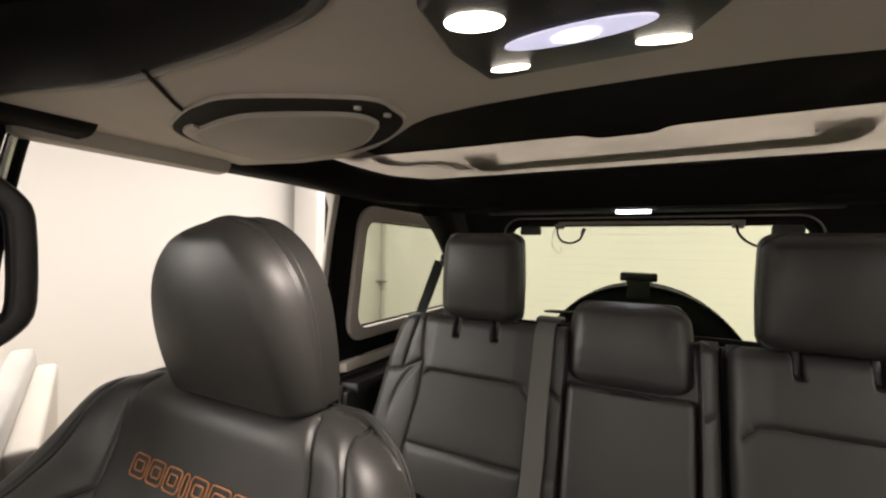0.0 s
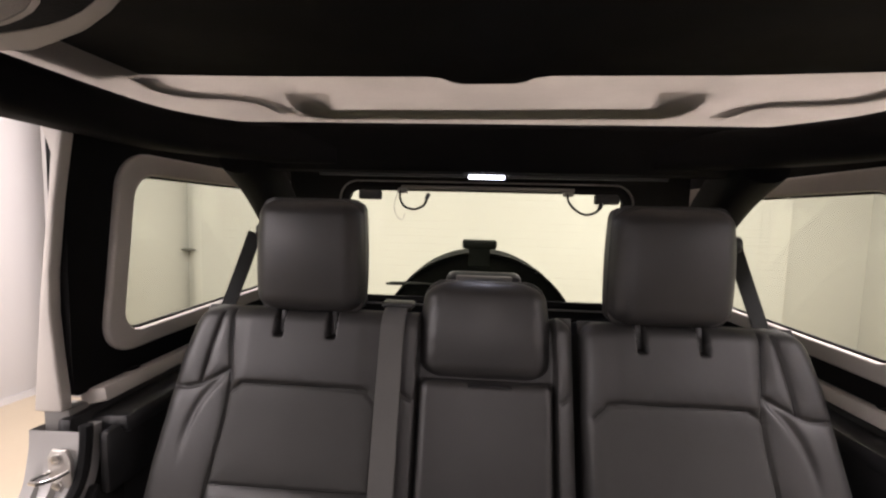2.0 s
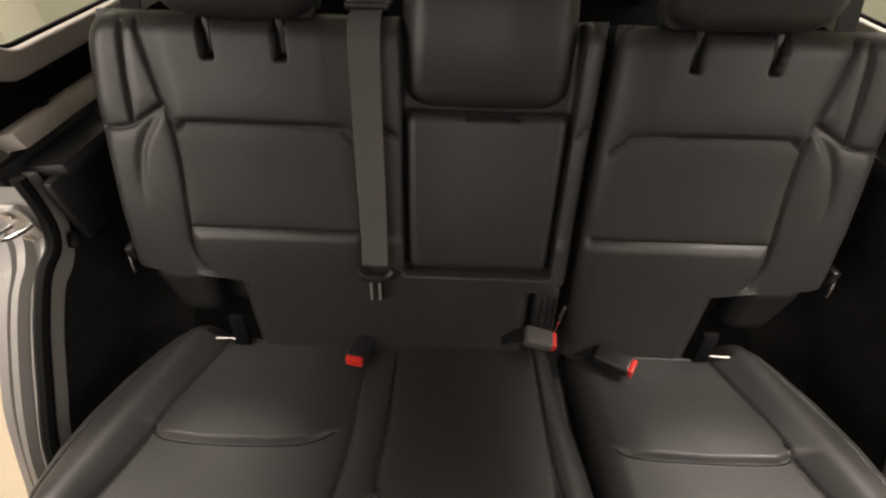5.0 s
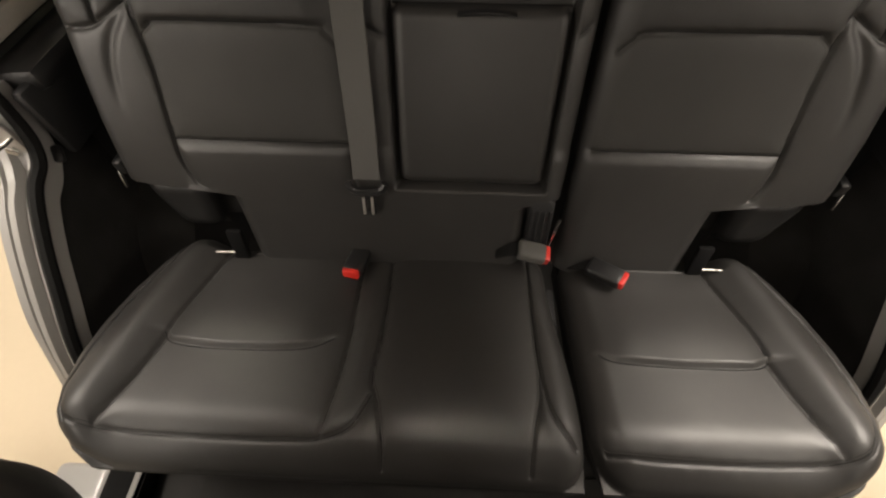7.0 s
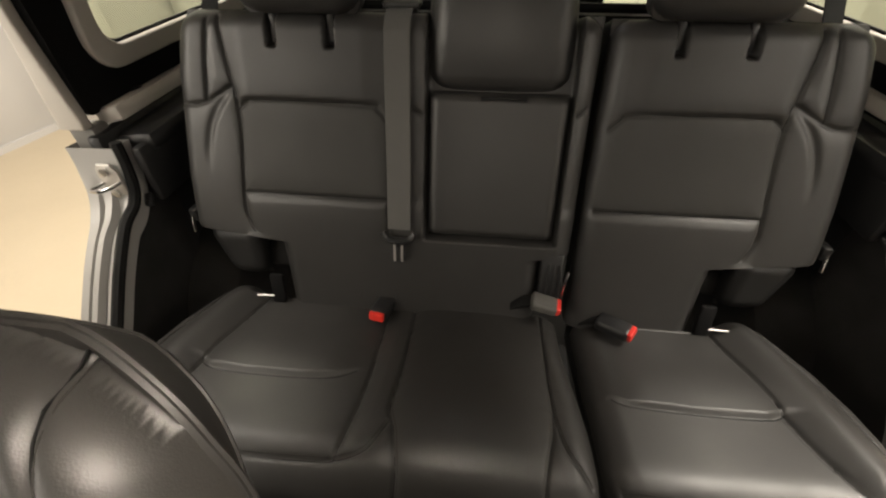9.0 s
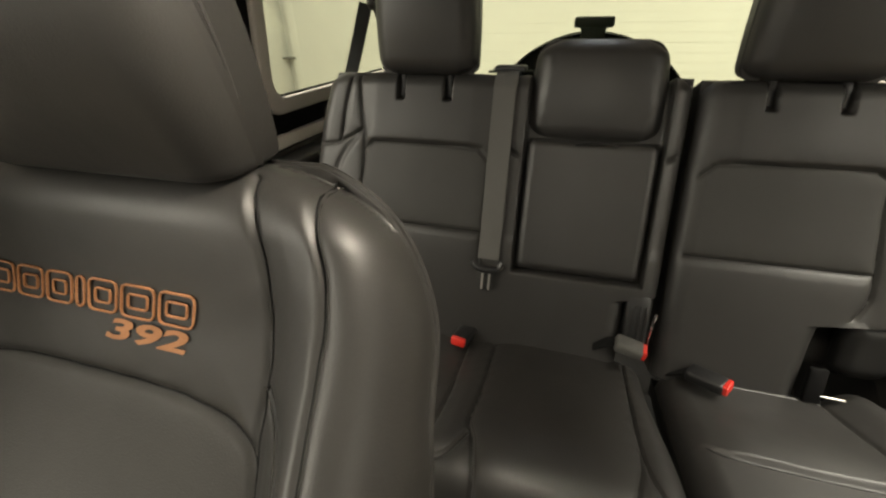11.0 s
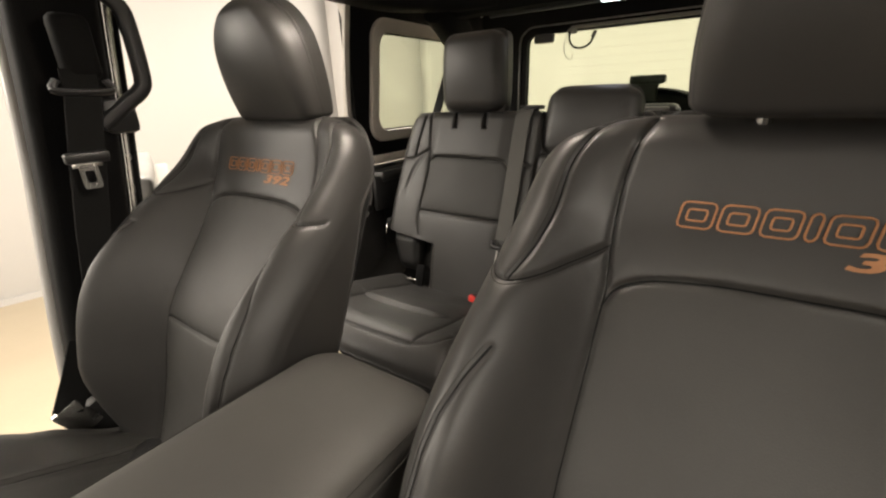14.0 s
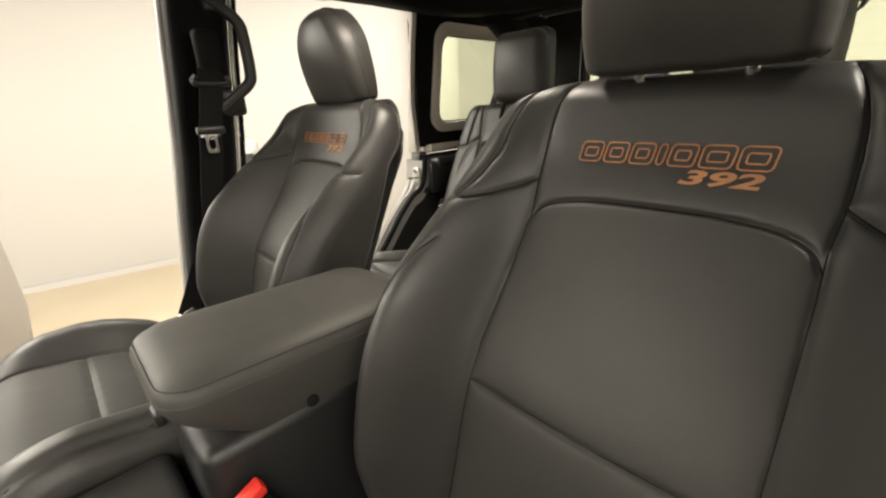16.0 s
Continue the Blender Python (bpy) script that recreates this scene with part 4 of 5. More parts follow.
def headrest(name, x, y, z, recline, half, height, thick, posts, label, seam, group, seam_line=(), top=0.012, bottom=0.012, r=0.05, bow=0.02, low=None, post_mat=None, foot=None, rim=0.036):
    ob = thing(name, x, y, z, label=label, category="headrest", group=group)
    m = pose(0, 0, 0, 90 - recline)

    def face(u, v):
        swell = np.sin(np.clip(v / height, 0, 1) * math.pi * 0.85)
        return bow * (1 - (u / half) ** 2) * swell + 0.5 * bow * swell
    seams = [bend([(k * (seam - 0.010), height * 0.06), (k * seam, height * 0.5), (k * (seam - 0.022), height * 0.93)], 5) for k in (-1, 1)] if seam else []
    p = Pad(m, 0.0, height, rounded_edges(half, 0, height, top, bottom, r, low), face, seams, thick=thick, rim=rim, puff=0.0006, groove=0.0003, width=0.0040, soft=0.02, foot=foot)
    p.build(ob, LEATHER, LEATHER, (lambda u, v: np.where(u < -seam, 0, np.where(u > seam, 2, 1))) if seam else None, ("side_panel", "front_panel", "side_panel") if seam else ("front_panel",), step=0.0025, shell="back_cover", seam_line=seam_line, cord=False)
    for k in (-1, 1):
        if posts:
            part("post", tube([m @ Vector((k * posts, -0.06, -max(0.5 * thick, 0.048))), m @ Vector((k * posts, 0.012, -max(0.5 * thick, 0.036)))], 0.006, 10, smooth=2), post_mat or STEEL, ob)
    return ob


headrest("rear_headrest", -0.352, 0.985, 1.312, 3, 0.110, 0.222, 0.075, 0.052, "tall black leather rear headrest on two posts", 0.100, "rear headrests", top=0.010, bottom=0.006, r=0.022, bow=0.012, post_mat=PLASTIC)
headrest("rear_headrest", 0.334, 0.985, 1.312, 3, 0.114, 0.222, 0.075, 0.055, "tall black leather rear headrest on two posts", 0.104, "rear headrests", top=0.010, bottom=0.006, r=0.022, bow=0.012, post_mat=PLASTIC)
headrest("middle_headrest", -0.006, 0.995, 1.188, 14, 0.131, 0.198, 0.06, 0, "low black leather middle headrest above the armrest", 0.100, "rear headrests", top=0.012, bottom=0.0, r=0.042, bow=0.014)

arm_pad = Pad(local(bench_left, BACK), 0.150, 0.423, lambda v: (-0.127 + 0 * np.asarray(v), 0.122 + 0 * np.asarray(v)), lambda u, v: 0.002 + 0 * u, [], thick=0.03, rim=0.018)
arm_pad.build(bench_left, [LEATHER, LEATHER, INSERT, LEATHER, LEATHER, LEATHER], SHADED_SHELL, None, ("fold_down_armrest",), {"fold_down_armrest": "fold-down leather armrest"}, step=0.004, shell="armrest_sides")
part("pull_loop", sweep(spline([local(bench_left, BACK) @ Vector(p) for p in ((-0.035, 0.414, 0.004), (-0.01, 0.418, 0.008), (0.02, 0.418, 0.008), (0.045, 0.414, 0.004))], 4), rounded(0.012, 0.003, 0.001, 1)), PLASTIC, bench_left)

belt = thing("middle_seat_belt", -0.183, 1.03, 1.30, label="grey webbing seat belt running down the bench back", category="seat belt")
run = [Vector((-0.183, 0.556, -0.075)), Vector((-0.183, 0.557, -0.045)), Vector((-0.183, 0.555, -0.026)), Vector((-0.183, 0.545, -0.006)), Vector((-0.183, 0.527, 0.006)), Vector((-0.183, 0.50, 0.011)), Vector((-0.183, 0.38, 0.012)), Vector((-0.182, 0.25, 0.013)), Vector((-0.182, 0.165, 0.018))]
part("webbing", sweep([local(belt, BACK) @ p for p in spline(run, 5)], rounded(0.046, 0.0022, 0.001, 1), up=(0, -1, 0.3)), WEB, belt)
part("tongue_bar", tube([local(belt, BACK) @ Vector(p) for p in ((-0.214, 0.160, 0.022), (-0.205, 0.147, 0.024), (-0.182, 0.144, 0.025), (-0.159, 0.147, 0.024), (-0.150, 0.160, 0.022))], 0.007, 8), PLASTIC, belt, "black plastic tongue bar")
tongue = part("tongue", ring_plate(rounded(0.026, 0.038, 0.006), rounded(0.007, 0.024, 0.003), 0.004, local(belt, BACK @ pose(-0.182, 0.117, 0.020))), PLASTIC, belt, "black coated belt tongue")
for k in (-1, 1):
    part("prong_edge", tube([local(belt, BACK) @ Vector((-0.182 + k * 0.0075, b, 0.0265)) for b in (0.134, 0.117, 0.100)], 0.0026, 6), ZINC, tongue, "bright steel edge")
part("belt_outlet", box(0.066, 0.04, 0.012, pose(0.0, 0.035, 0.020), 0.005), PLASTIC, belt)

for s, x0 in ((-1, -0.585), (1, 0.575)):
    b = thing("rear_seat_belt", x0, 1.235, 1.455, label="black rear seat belt hanging from its guide loop", category="seat belt", group="rear seat belts")
    part("guide", prism(circle(0.020, 14), 0.02, pose(-0.01 * s, 0, 0.0, 0, 90, 0), 0.004), PLASTIC, b)
    part("bolt", prism(circle(0.009, 8), 0.012, pose(-0.018 * s, 0, 0.004, 0, 90, 0), 0.002), PLASTIC_GREY, b)
    part("webbing", sweep([(0, 0.0, -0.005), (0.022 * s, -0.012, -0.08), (0.055 * s, -0.025, -0.18), (0.09 * s, -0.035, -0.28)], rounded(0.042, 0.0025, 0.001, 1), up=(0, -1, 0.8)), WEB_BLACK, b)

CUSHION = pose(0, 0.446, 0.842, -10.7)


def cushion_side(v):
    """Half width of the bench cushion at v, from its nose to its rear."""
    return np.interp(v, (0, 0.02, 0.06, 0.10, 0.16, 0.22, 0.30, 0.36, 0.43), (0.570, 0.604, 0.640, 0.662, 0.672, 0.670, 0.655, 0.632, 0.585))


def cushion_left_edges(v):
    v = np.asarray(v, float)
    return -cushion_side(v), 0.160 + 0.022 * smooth_step(0.36, 0.10, v)


def cushion_left_depth(u, v):
    raise_back = 0.0115 * smooth_step(-0.001, 0.009, v - np.interp(u, (-0.526, -0.504, -0.43, -0.32, -0.262, -0.228), (0.200, 0.180, 0.172, 0.174, 0.182, 0.202))) * smooth_step(0.33, 0.20, v) * smooth_step(-0.56, -0.47, u) * smooth_step(-0.20, -0.29, u)
    bolster = 0.022 * np.exp(-(((u + 0.605 - 0.14 * v) / 0.045) ** 2))
    nose = -0.03 * smooth_step(0.10, 0.0, v) ** 2
    mid = 0.010 * np.exp(-(((u + 0.03) / 0.12) ** 4)) * smooth_step(0.03, 0.12, v)
    edge = 0.022 * smooth_step(0.391, 0.404, v) * smooth_step(-0.19, -0.22, u) * smooth_step(-0.54, -0.48, u)
    return raise_back + bolster + nose + mid - edge


c_left = thing("rear_seat_cushion", -0.2, 0.435, 0.72, label="black leather wide rear seat cushion", category="seat cushion")
left_seams = [
    bend([(-0.478, 0.43), (-0.510, 0.27), (-0.524, 0.18), (-0.540, 0.10), (-0.562, 0.040)], 5),
    bend([(-0.207, 0.43), (-0.205, 0.28), (-0.203, 0.20), (-0.207, 0.13), (-0.214, 0.078), (-0.222, 0.040)], 5),
    bend([(-0.600, 0.048), (-0.56, 0.040), (-0.40, 0.036), (-0.27, 0.038), (-0.222, 0.041), (-0.175, 0.06), (-0.150, 0.105)], 5),
    bend([(-0.526, 0.200), (-0.504, 0.180), (-0.43, 0.172), (-0.32, 0.174), (-0.262, 0.182), (-0.228, 0.202)], 5),
    bend([(-0.149, 0.40), (-0.147, 0.24), (-0.152, 0.155), (-0.151, 0.126), (-0.137, 0.090), (-0.125, 0.034), (-0.125, 0.0)], 5),
    bend([(0.120, 0.40), (0.119, 0.25), (0.121, 0.16), (0.133, 0.09), (0.165, 0.045)], 5),
    bend([(0.119, 0.15), (0.116, 0.115), (0.104, 0.069), (0.098, 0.03), (0.098, 0.0)], 4),
    bend([(-0.603, 0.045), (-0.628, 0.085), (-0.635, 0.14), (-0.632, 0.20), (-0.617, 0.28), (-0.570, 0.40)], 5),
]
cp = Pad(local(c_left, CUSHION), 0.0, 0.43, cushion_left_edges, cushion_left_depth, left_seams[:3] + left_seams[4:], thick=0.085, rim=0.045, puff=0.005, groove=0.0042)
cp.build(c_left, LEATHER, SHADED_SHELL, lambda u, v: np.where(u > -0.145, 0, np.where((u < -0.556 + 0.075 * v / 0.4), 1, np.where(v > 0.19, 2, 3))), ("centre_cushion", "side_bolster", "rear_panel", "front_panel"), shell="cushion_base")
for k in (2, 4, 5, 7):
    cp.stitch(left_seams[k], c_left, 0.004)
# crease shade along the cross seam, drawn as a dark cord
cp.stitch(left_seams[3], c_left, 0.0, 0.0012, 0.0, CREASE_SHADE, "seam_line", "")


def cushion_right_edges(v):
    v = np.asarray(v, float)
    return 0.190 + 0.02 * smooth_step(0.08, 0.0, v), cushion_side(v) - 0.020


def cushion_right_depth(u, v):
    raise_back = 0.0115 * smooth_step(-0.001, 0.009, v - np.interp(u, (0.222, 0.250, 0.36, 0.47, 0.503), (0.192, 0.178, 0.173, 0.176, 0.190))) * smooth_step(0.33, 0.20, v) * smooth_step(0.55, 0.46, u) * smooth_step(0.19, 0.28, u)
    bolster = 0.022 * np.exp(-(((u - 0.585 + 0.14 * v) / 0.045) ** 2))
    edge = 0.022 * smooth_step(0.381, 0.394, v) * smooth_step(0.20, 0.24, u) * smooth_step(0.52, 0.46, u)
    return raise_back + bolster - edge - 0.03 * smooth_step(0.10, 0.0, v) ** 2


c_right = thing("rear_seat_cushion", 0.4, 0.435, 0.72, label="black leather narrow rear seat cushion", category="seat cushion")
right_seams = [
    bend([(0.455, 0.43), (0.490, 0.27), (0.502, 0.18), (0.518, 0.11), (0.545, 0.042)], 5),
    bend([(0.205, 0.046), (0.225, 0.038), (0.32, 0.034), (0.45, 0.035), (0.545, 0.041), (0.575, 0.052)], 5),
    bend([(0.222, 0.192), (0.250, 0.178), (0.36, 0.173), (0.47, 0.176), (0.503, 0.190)], 5),
    bend([(0.575, 0.052), (0.602, 0.09), (0.611, 0.14), (0.609, 0.20), (0.596, 0.28), (0.548, 0.40)], 5),
]
cr = Pad(local(c_right, CUSHION), 0.0, 0.43, cushion_right_edges, cushion_right_depth, right_seams[:2] + right_seams[3:], thick=0.085, rim=0.045, puff=0.005, groove=0.0042)
cr.build(c_right, LEATHER, SHADED_SHELL, lambda u, v: np.where(u > 0.545 - 0.09 * v / 0.4, 0, np.where(v > 0.19, 1, 2)), ("side_bolster", "rear_panel", "front_panel"), shell="cushion_base")
cr.stitch(right_seams[1], c_right, 0.004)
cr.stitch(right_seams[3], c_right, 0.004)
# dark cord for the crease shade across the narrow cushion
cr.stitch(right_seams[2], c_right, 0.0, 0.0012, 0.0, CREASE_SHADE, "seam_line", "")

for pad_c, owner, a, b, v in ((cp, c_left, -0.478, -0.225, 0.392), (cr, c_right, 0.245, 0.462, 0.382)):
    row = np.linspace(a, b, 24)
    part("rear_welt", sweep(pad_c.place(row, v + 0 * row, -0.001), circle(0.0042, 8), up=(0, -0.2, 1)), LEATHER, owner, "rounded leather welt along the rear edge")

stand = thing("bench_frame", 0, 0.62, 0.5, label="black steel frame carrying the rear bench", category="seat frame")
part("cross_tube", tube([(-0.50, -0.10, 0.17), (0.50, -0.10, 0.17)], 0.016, 10, smooth=2), PLASTIC, stand)
for x in (-0.47, -0.16, 0.16, 0.48):
    part("leg", box(0.03, 0.30, 0.25, pose(x, 0.02, 0.122), 0.006), PLASTIC, stand)
part("skirt_panel", box(1.0, 0.02, 0.16, pose(0, -0.06, 0.085), 0.006), CARPET, stand)
mat = thing("floor_mat", 0, 0.30, 0.5, label="grey rear floor mat with raised rim", category="mat")
part("mat_body", box(1.06, 0.30, 0.012, pose(0, 0.02, 0.008), 0.004), CARPET_GREY, mat)
for s in (-1, 1):
    sill = thing("door_sill", 0.69 * s, 0.30, 0.5, label="silver painted door sill with black plastic trim", category="sill")
    part("sill_trim", box(0.12, 0.75, 0.05, pose(0, -0.1, 0.026), 0.014), PADDING, sill)
    part("sill_panel", box(0.115, 0.62, 0.10, pose(0.070 * s, -0.16, 0.004), 0.012, 3), PAINT, sill, "silver painted outer sill")
    part("sill_strip", box(0.012, 0.70, 0.004, pose(-0.045 * s, -0.1, 0.054), 0.001), PLASTIC_GREY, sill)

# hinges and flaps in the cutouts at the foot of the backs
for s, x, owner in ((-1, -0.495, bench_left), (1, 0.485, bench_right)):
    at = local(owner, pose(x, 0.85, 0.80))
    hinge = part("recliner", box(0.09, 0.06, 0.10, at @ pose(0, 0.105, 0.030, -19), 0.02, 3), CARPET, owner, "black recliner cover")
    part("hinge_bracket", box(0.030, 0.012, 0.070, at @ pose(-0.040 * s, -0.020, 0.010, -16), 0.004), PADDING, hinge)
    part("hinge_pin", tube([at @ Vector((-0.03 * s, -0.030, -0.005)), at @ Vector((0.010 * s, -0.030, -0.007))], 0.002, 8, smooth=2), ZINC, hinge, "zinc hinge pin")
    # flap leather sits in shade; the darkened shell colour carries that
    fp = Pad(local(owner, BACK), 0.010, 0.132, lambda v, s=s: ((-0.626 if s < 0 else 0.494) + (0.35 * (0.132 - np.asarray(v)) if s < 0 else 0 * np.asarray(v)), (-0.502 if s < 0 else 0.622) - (0.35 * (0.132 - np.asarray(v)) if s > 0 else 0 * np.asarray(v))), lambda u, v: -0.012 - 0.15 * (0.13 - v), [], thick=0.07, rim=0.030)
    fp.build(owner, SHADED_SHELL, SHADED_SHELL, None, ("bolster_flap",), step=0.006, shell="flap_shell")
    hook = part("latch", box(0.018, 0.03, 0.03, local(owner, pose(0.630 * s, 0.905, 0.950)), 0.006), PLASTIC, owner)
    part("latch_edge", box(0.004, 0.008, 0.032, local(owner, pose(0.632 * s, 0.884, 0.932, -19)), 0.001), STEEL, hook, "bright steel edge")

# belt buckles on the bench
def buckle(x, y, z, rx, rz, body_mat, label, length=0.07):
    b = thing("belt_buckle", x, y, z, label=label, category="buckle", group="rear belt buckles")
    m = pose(0, 0, 0, rx, 0, rz)
    part("body", box(0.038, length, 0.024, m @ pose(0, length / 2, 0), 0.007, 3), body_mat, b)
    part("button", box(0.032, 0.012, 0.019, m @ pose(0, 0.0, 0.001), 0.003), RED, b, "red release button")
    part("stalk", sweep(spline([m @ Vector((0, length * 0.9, 0)), m @ Vector((0, length * 1.25, -0.01)), m @ Vector((0, length * 1.6, -0.03))], 4), rounded(0.03, 0.006, 0.002, 2)), WEB_BLACK, b)


buckle(-0.222, 0.775, 0.806, -12, -10, PLASTIC, "black belt buckle with red button tucked between cushions")
buckle(0.146, 0.818, 0.828, 10, 82, WEB, "grey belt buckle lying with its red button turned sideways", 0.055)
buckle(0.288, 0.778, 0.812, -8, 55, PLASTIC, "black belt buckle with red button lying on the cushion", 0.068)
slot = thing("belt_slot_trim", 0.128, 0.875, 0.86, label="black ribbed plastic trim between the bench backs", category="trim piece")
part("housing", box(0.045, 0.05, 0.12, pose(0, 0, 0, -19), 0.006), PLASTIC, slot)
for k in range(4):
    part("rib", box(0.004, 0.008, 0.10, pose(-0.016 + 0.011 * k, -0.027, -0.004, -19), 0.001), PLASTIC, slot)
part("steel_loop", tube([(0.028, -0.03, -0.05), (0.028, -0.032, 0.02), (0.03, -0.03, 0.045)], 0.003, 8), STEEL, slot)


# ---- front seats ----
SEAT_Y = 0.062


OUTLINE = spline([(0.205, -0.13, 0), (0.218, -0.06, 0), (0.230, 0.0, 0), (0.242, 0.05, 0), (0.250, 0.12, 0), (0.254, 0.20, 0), (0.252, 0.30, 0), (0.246, 0.38, 0), (0.240, 0.43, 0), (0.235, 0.47, 0), (0.222, 0.505, 0), (0.202, 0.53, 0), (0.172, 0.548, 0), (0.150, 0.556, 0)], 8)


def front_edges(v):
    w = np.interp(v, [p.y for p in OUTLINE], [p.x for p in OUTLINE])
    return -w, w


def front_depth(u, v):
    a = np.abs(u)
    lumbar = 0.030 * np.exp(-(((v - 0.17) / 0.13) ** 2))
    b = 0.112 * smooth_step(-0.20, 0.06, v) * (1 - 0.93 * smooth_step(0.22, 0.57, v))
    wing = b * smooth_step(0.134, 0.210, a) - 0.016 * smooth_step(0.215, 0.255, a)
    yoke = 0.014 * smooth_step(0.44, 0.54, v)
    return lumbar + wing + yoke


def both(line):
    return [[(k * a, b) for a, b in line] for k in (-1, 1)]


front_seams = [
    *both(bend([(0.140, -0.12), (0.142, 0.0), (0.142, 0.18), (0.141, 0.30), (0.139, 0.385)], 5)),
    bend([(-0.140, 0.366), (-0.130, 0.385), (-0.105, 0.397), (-0.06, 0.403), (0.0, 0.404), (0.06, 0.403), (0.105, 0.397), (0.130, 0.385), (0.140, 0.366)], 5),
    *both(bend([(0.139, 0.385), (0.143, 0.44), (0.139, 0.50), (0.122, 0.55)], 5)),
    [(-0.142, 0.160), (0, 0.155), (0.142, 0.160)],
    *both(bend([(0.142, 0.424), (0.166, 0.403), (0.186, 0.384), (0.200, 0.375), (0.213, 0.372), (0.227, 0.377), (0.236, 0.386), (0.243, 0.404), (0.245, 0.43)], 5)),
    *both(bend([(0.162, 0.548), (0.177, 0.518), (0.186, 0.498), (0.190, 0.475), (0.191, 0.45), (0.194, 0.425), (0.199, 0.400), (0.208, 0.374)], 5)),
    *both(bend([(0.212, -0.10), (0.220, 0.05), (0.223, 0.19), (0.221, 0.25), (0.212, 0.285), (0.200, 0.318)], 5)),
]
driver = thing("bucket_seat", 0.379, SEAT_Y, 0.50, label="black leather bucket seat with orange embroidered badge", category="car seat", group="front seats")
FRONT = pose(0, 0, 0.34, 65)
fb = Pad(FRONT, -0.13, 0.556, front_edges, front_depth, front_seams, thick=0.166, rim=0.045, puff=0.0034, groove=0.0034, width=0.0031, soft=0.013, turn=0.10, crown=0.56)


def front_region(u, v):
    a = np.abs(u)
    k = np.zeros(np.shape(u), int)
    k[(a < 0.141) & (v <= 0.404 - 0.036 * smooth_step(0.095, 0.141, a))] = 1
    k[(a < 0.141) & (v <= 0.157)] = 2
    side = np.where(u < 0, 3, 4)
    tear = np.interp(a, (0.142, 0.166, 0.186, 0.200, 0.213, 0.227, 0.236, 0.243), (0.424, 0.403, 0.384, 0.375, 0.372, 0.377, 0.386, 0.404))
    k = np.where((a >= 0.141) & (v < tear), side, k)
    k = np.where((a >= 0.141) & (v >= tear), side + 2, k)
    return k


fb.build(driver, [LEATHER, INSERT, INSERT, LEATHER, LEATHER, LEATHER, LEATHER], LEATHER, front_region, ("yoke_panel", "upper_insert", "lower_insert", "bolster", "bolster", "shoulder_pad", "shoulder_pad"), step=0.0021, seam_line=(1, 4))
for k, gap in ((6, 0.0035), (7, -0.0035), (8, -0.0035), (9, 0.0035), (10, 0.004), (11, -0.004)):
    fb.stitch(front_seams[k], driver, gap, r=0.0005)


def embroider(rings):
    """Closed (u, v) outlines sewn on the seat's face as raised thread."""
    bm = bmesh.new()
    for ring in rings:
        p = fb.place(np.array([a for a, b in ring]), np.array([b for a, b in ring]), 0.0013)
        sweep(p, circle(0.0009, 6), up=(0, -0.9, 0.4), closed=True, bm=bm)
    return part("badge_block", bm, ORANGE, driver, "outlined orange embroidered block")


# a row of seven outlined blocks stands for the badge
x = -0.093
for w in (0.028, 0.027, 0.026, 0.010, 0.027, 0.030, 0.030):
    slant = [(x + 0.5 * w + a + 0.14 * b, 0.459 + b) for a, b in rounded(w - 0.003, 0.0215, 0.004, 2)]
    hole = [(x + 0.5 * w + a + 0.14 * b, 0.459 + b) for a, b in rounded(w - 0.014, 0.0095, 0.002, 2)]
    embroider([slant, hole] if w > 0.02 else [slant])
    x += w + 0.0012
font = bpy.data.curves.new("digits", "FONT")
font.body, font.size, font.shear, font.extrude, font.align_x = "392", 0.0195, 0.25, 0.0, "RIGHT"
font.offset, font.resolution_u = 0.0006, 3
probe = bpy.data.objects.new("probe", font)
scene.collection.objects.link(probe)
flat = bpy.data.meshes.new_from_object(probe.evaluated_get(bpy.context.evaluated_depsgraph_get()))
bpy.data.objects.remove(probe)
bm = bmesh.new()
bm.from_mesh(flat)
bmesh.ops.triangulate(bm, faces=bm.faces)
bmesh.ops.subdivide_edges(bm, edges=[e for e in bm.edges if e.calc_length() > 0.006], cuts=2)
ids = bm.verts[:]
us, vs = np.array([0.083 + 2.3 * (w.co.x) for w in ids]), np.array([0.4315 + w.co.y for w in ids])
for w, p in zip(ids, fb.place(us, vs, 0.0013)):
    w.co = p
part("badge_number", bm, ORANGE, driver, "orange embroidered digits 392", smooth=False)

# headrest of the front seat, its own thing in the same group as its twin
fh = headrest("front_headrest", 0.383, 0.245, 1.337, -5, 0.114, 0.184, 0.053, 0.05, "black leather front headrest on two steel posts", 0, "front headrests", seam_line=(3,), top=0.044, bottom=0.012, r=0.075, bow=0.020, low=0.010, foot=0.008, rim=0.026)

SEAT_CUSHION = pose(0, -0.485, 0.392, -9)


def fc_edges(v):
    w = 0.262 - 0.02 * smooth_step(0.08, 0.0, np.asarray(v, float))
    return -w, w


def fc_depth(u, v):
    a = np.abs(u)
    outer = np.interp(v, (0, 0.03, 0.10, 0.16, 0.20, 0.24, 0.28, 0.31, 0.34, 0.41, 0.57), (0, 0.006, 0.037, 0.048, 0.047, 0.039, 0.026, 0.010, 0.0, -0.04, -0.10))
    rise = np.where(u < 0, outer, 0.056 * smooth_step(-0.05, 0.14, v))
    return rise * smooth_step(0.145, 0.205, a) - 0.075 * smooth_step(0.16, 0.50, v) * smooth_step(0.20, 0.13, a) - 0.014 * smooth_step(0.225, 0.265, a) - 0.025 * smooth_step(0.10, 0.0, v) ** 2


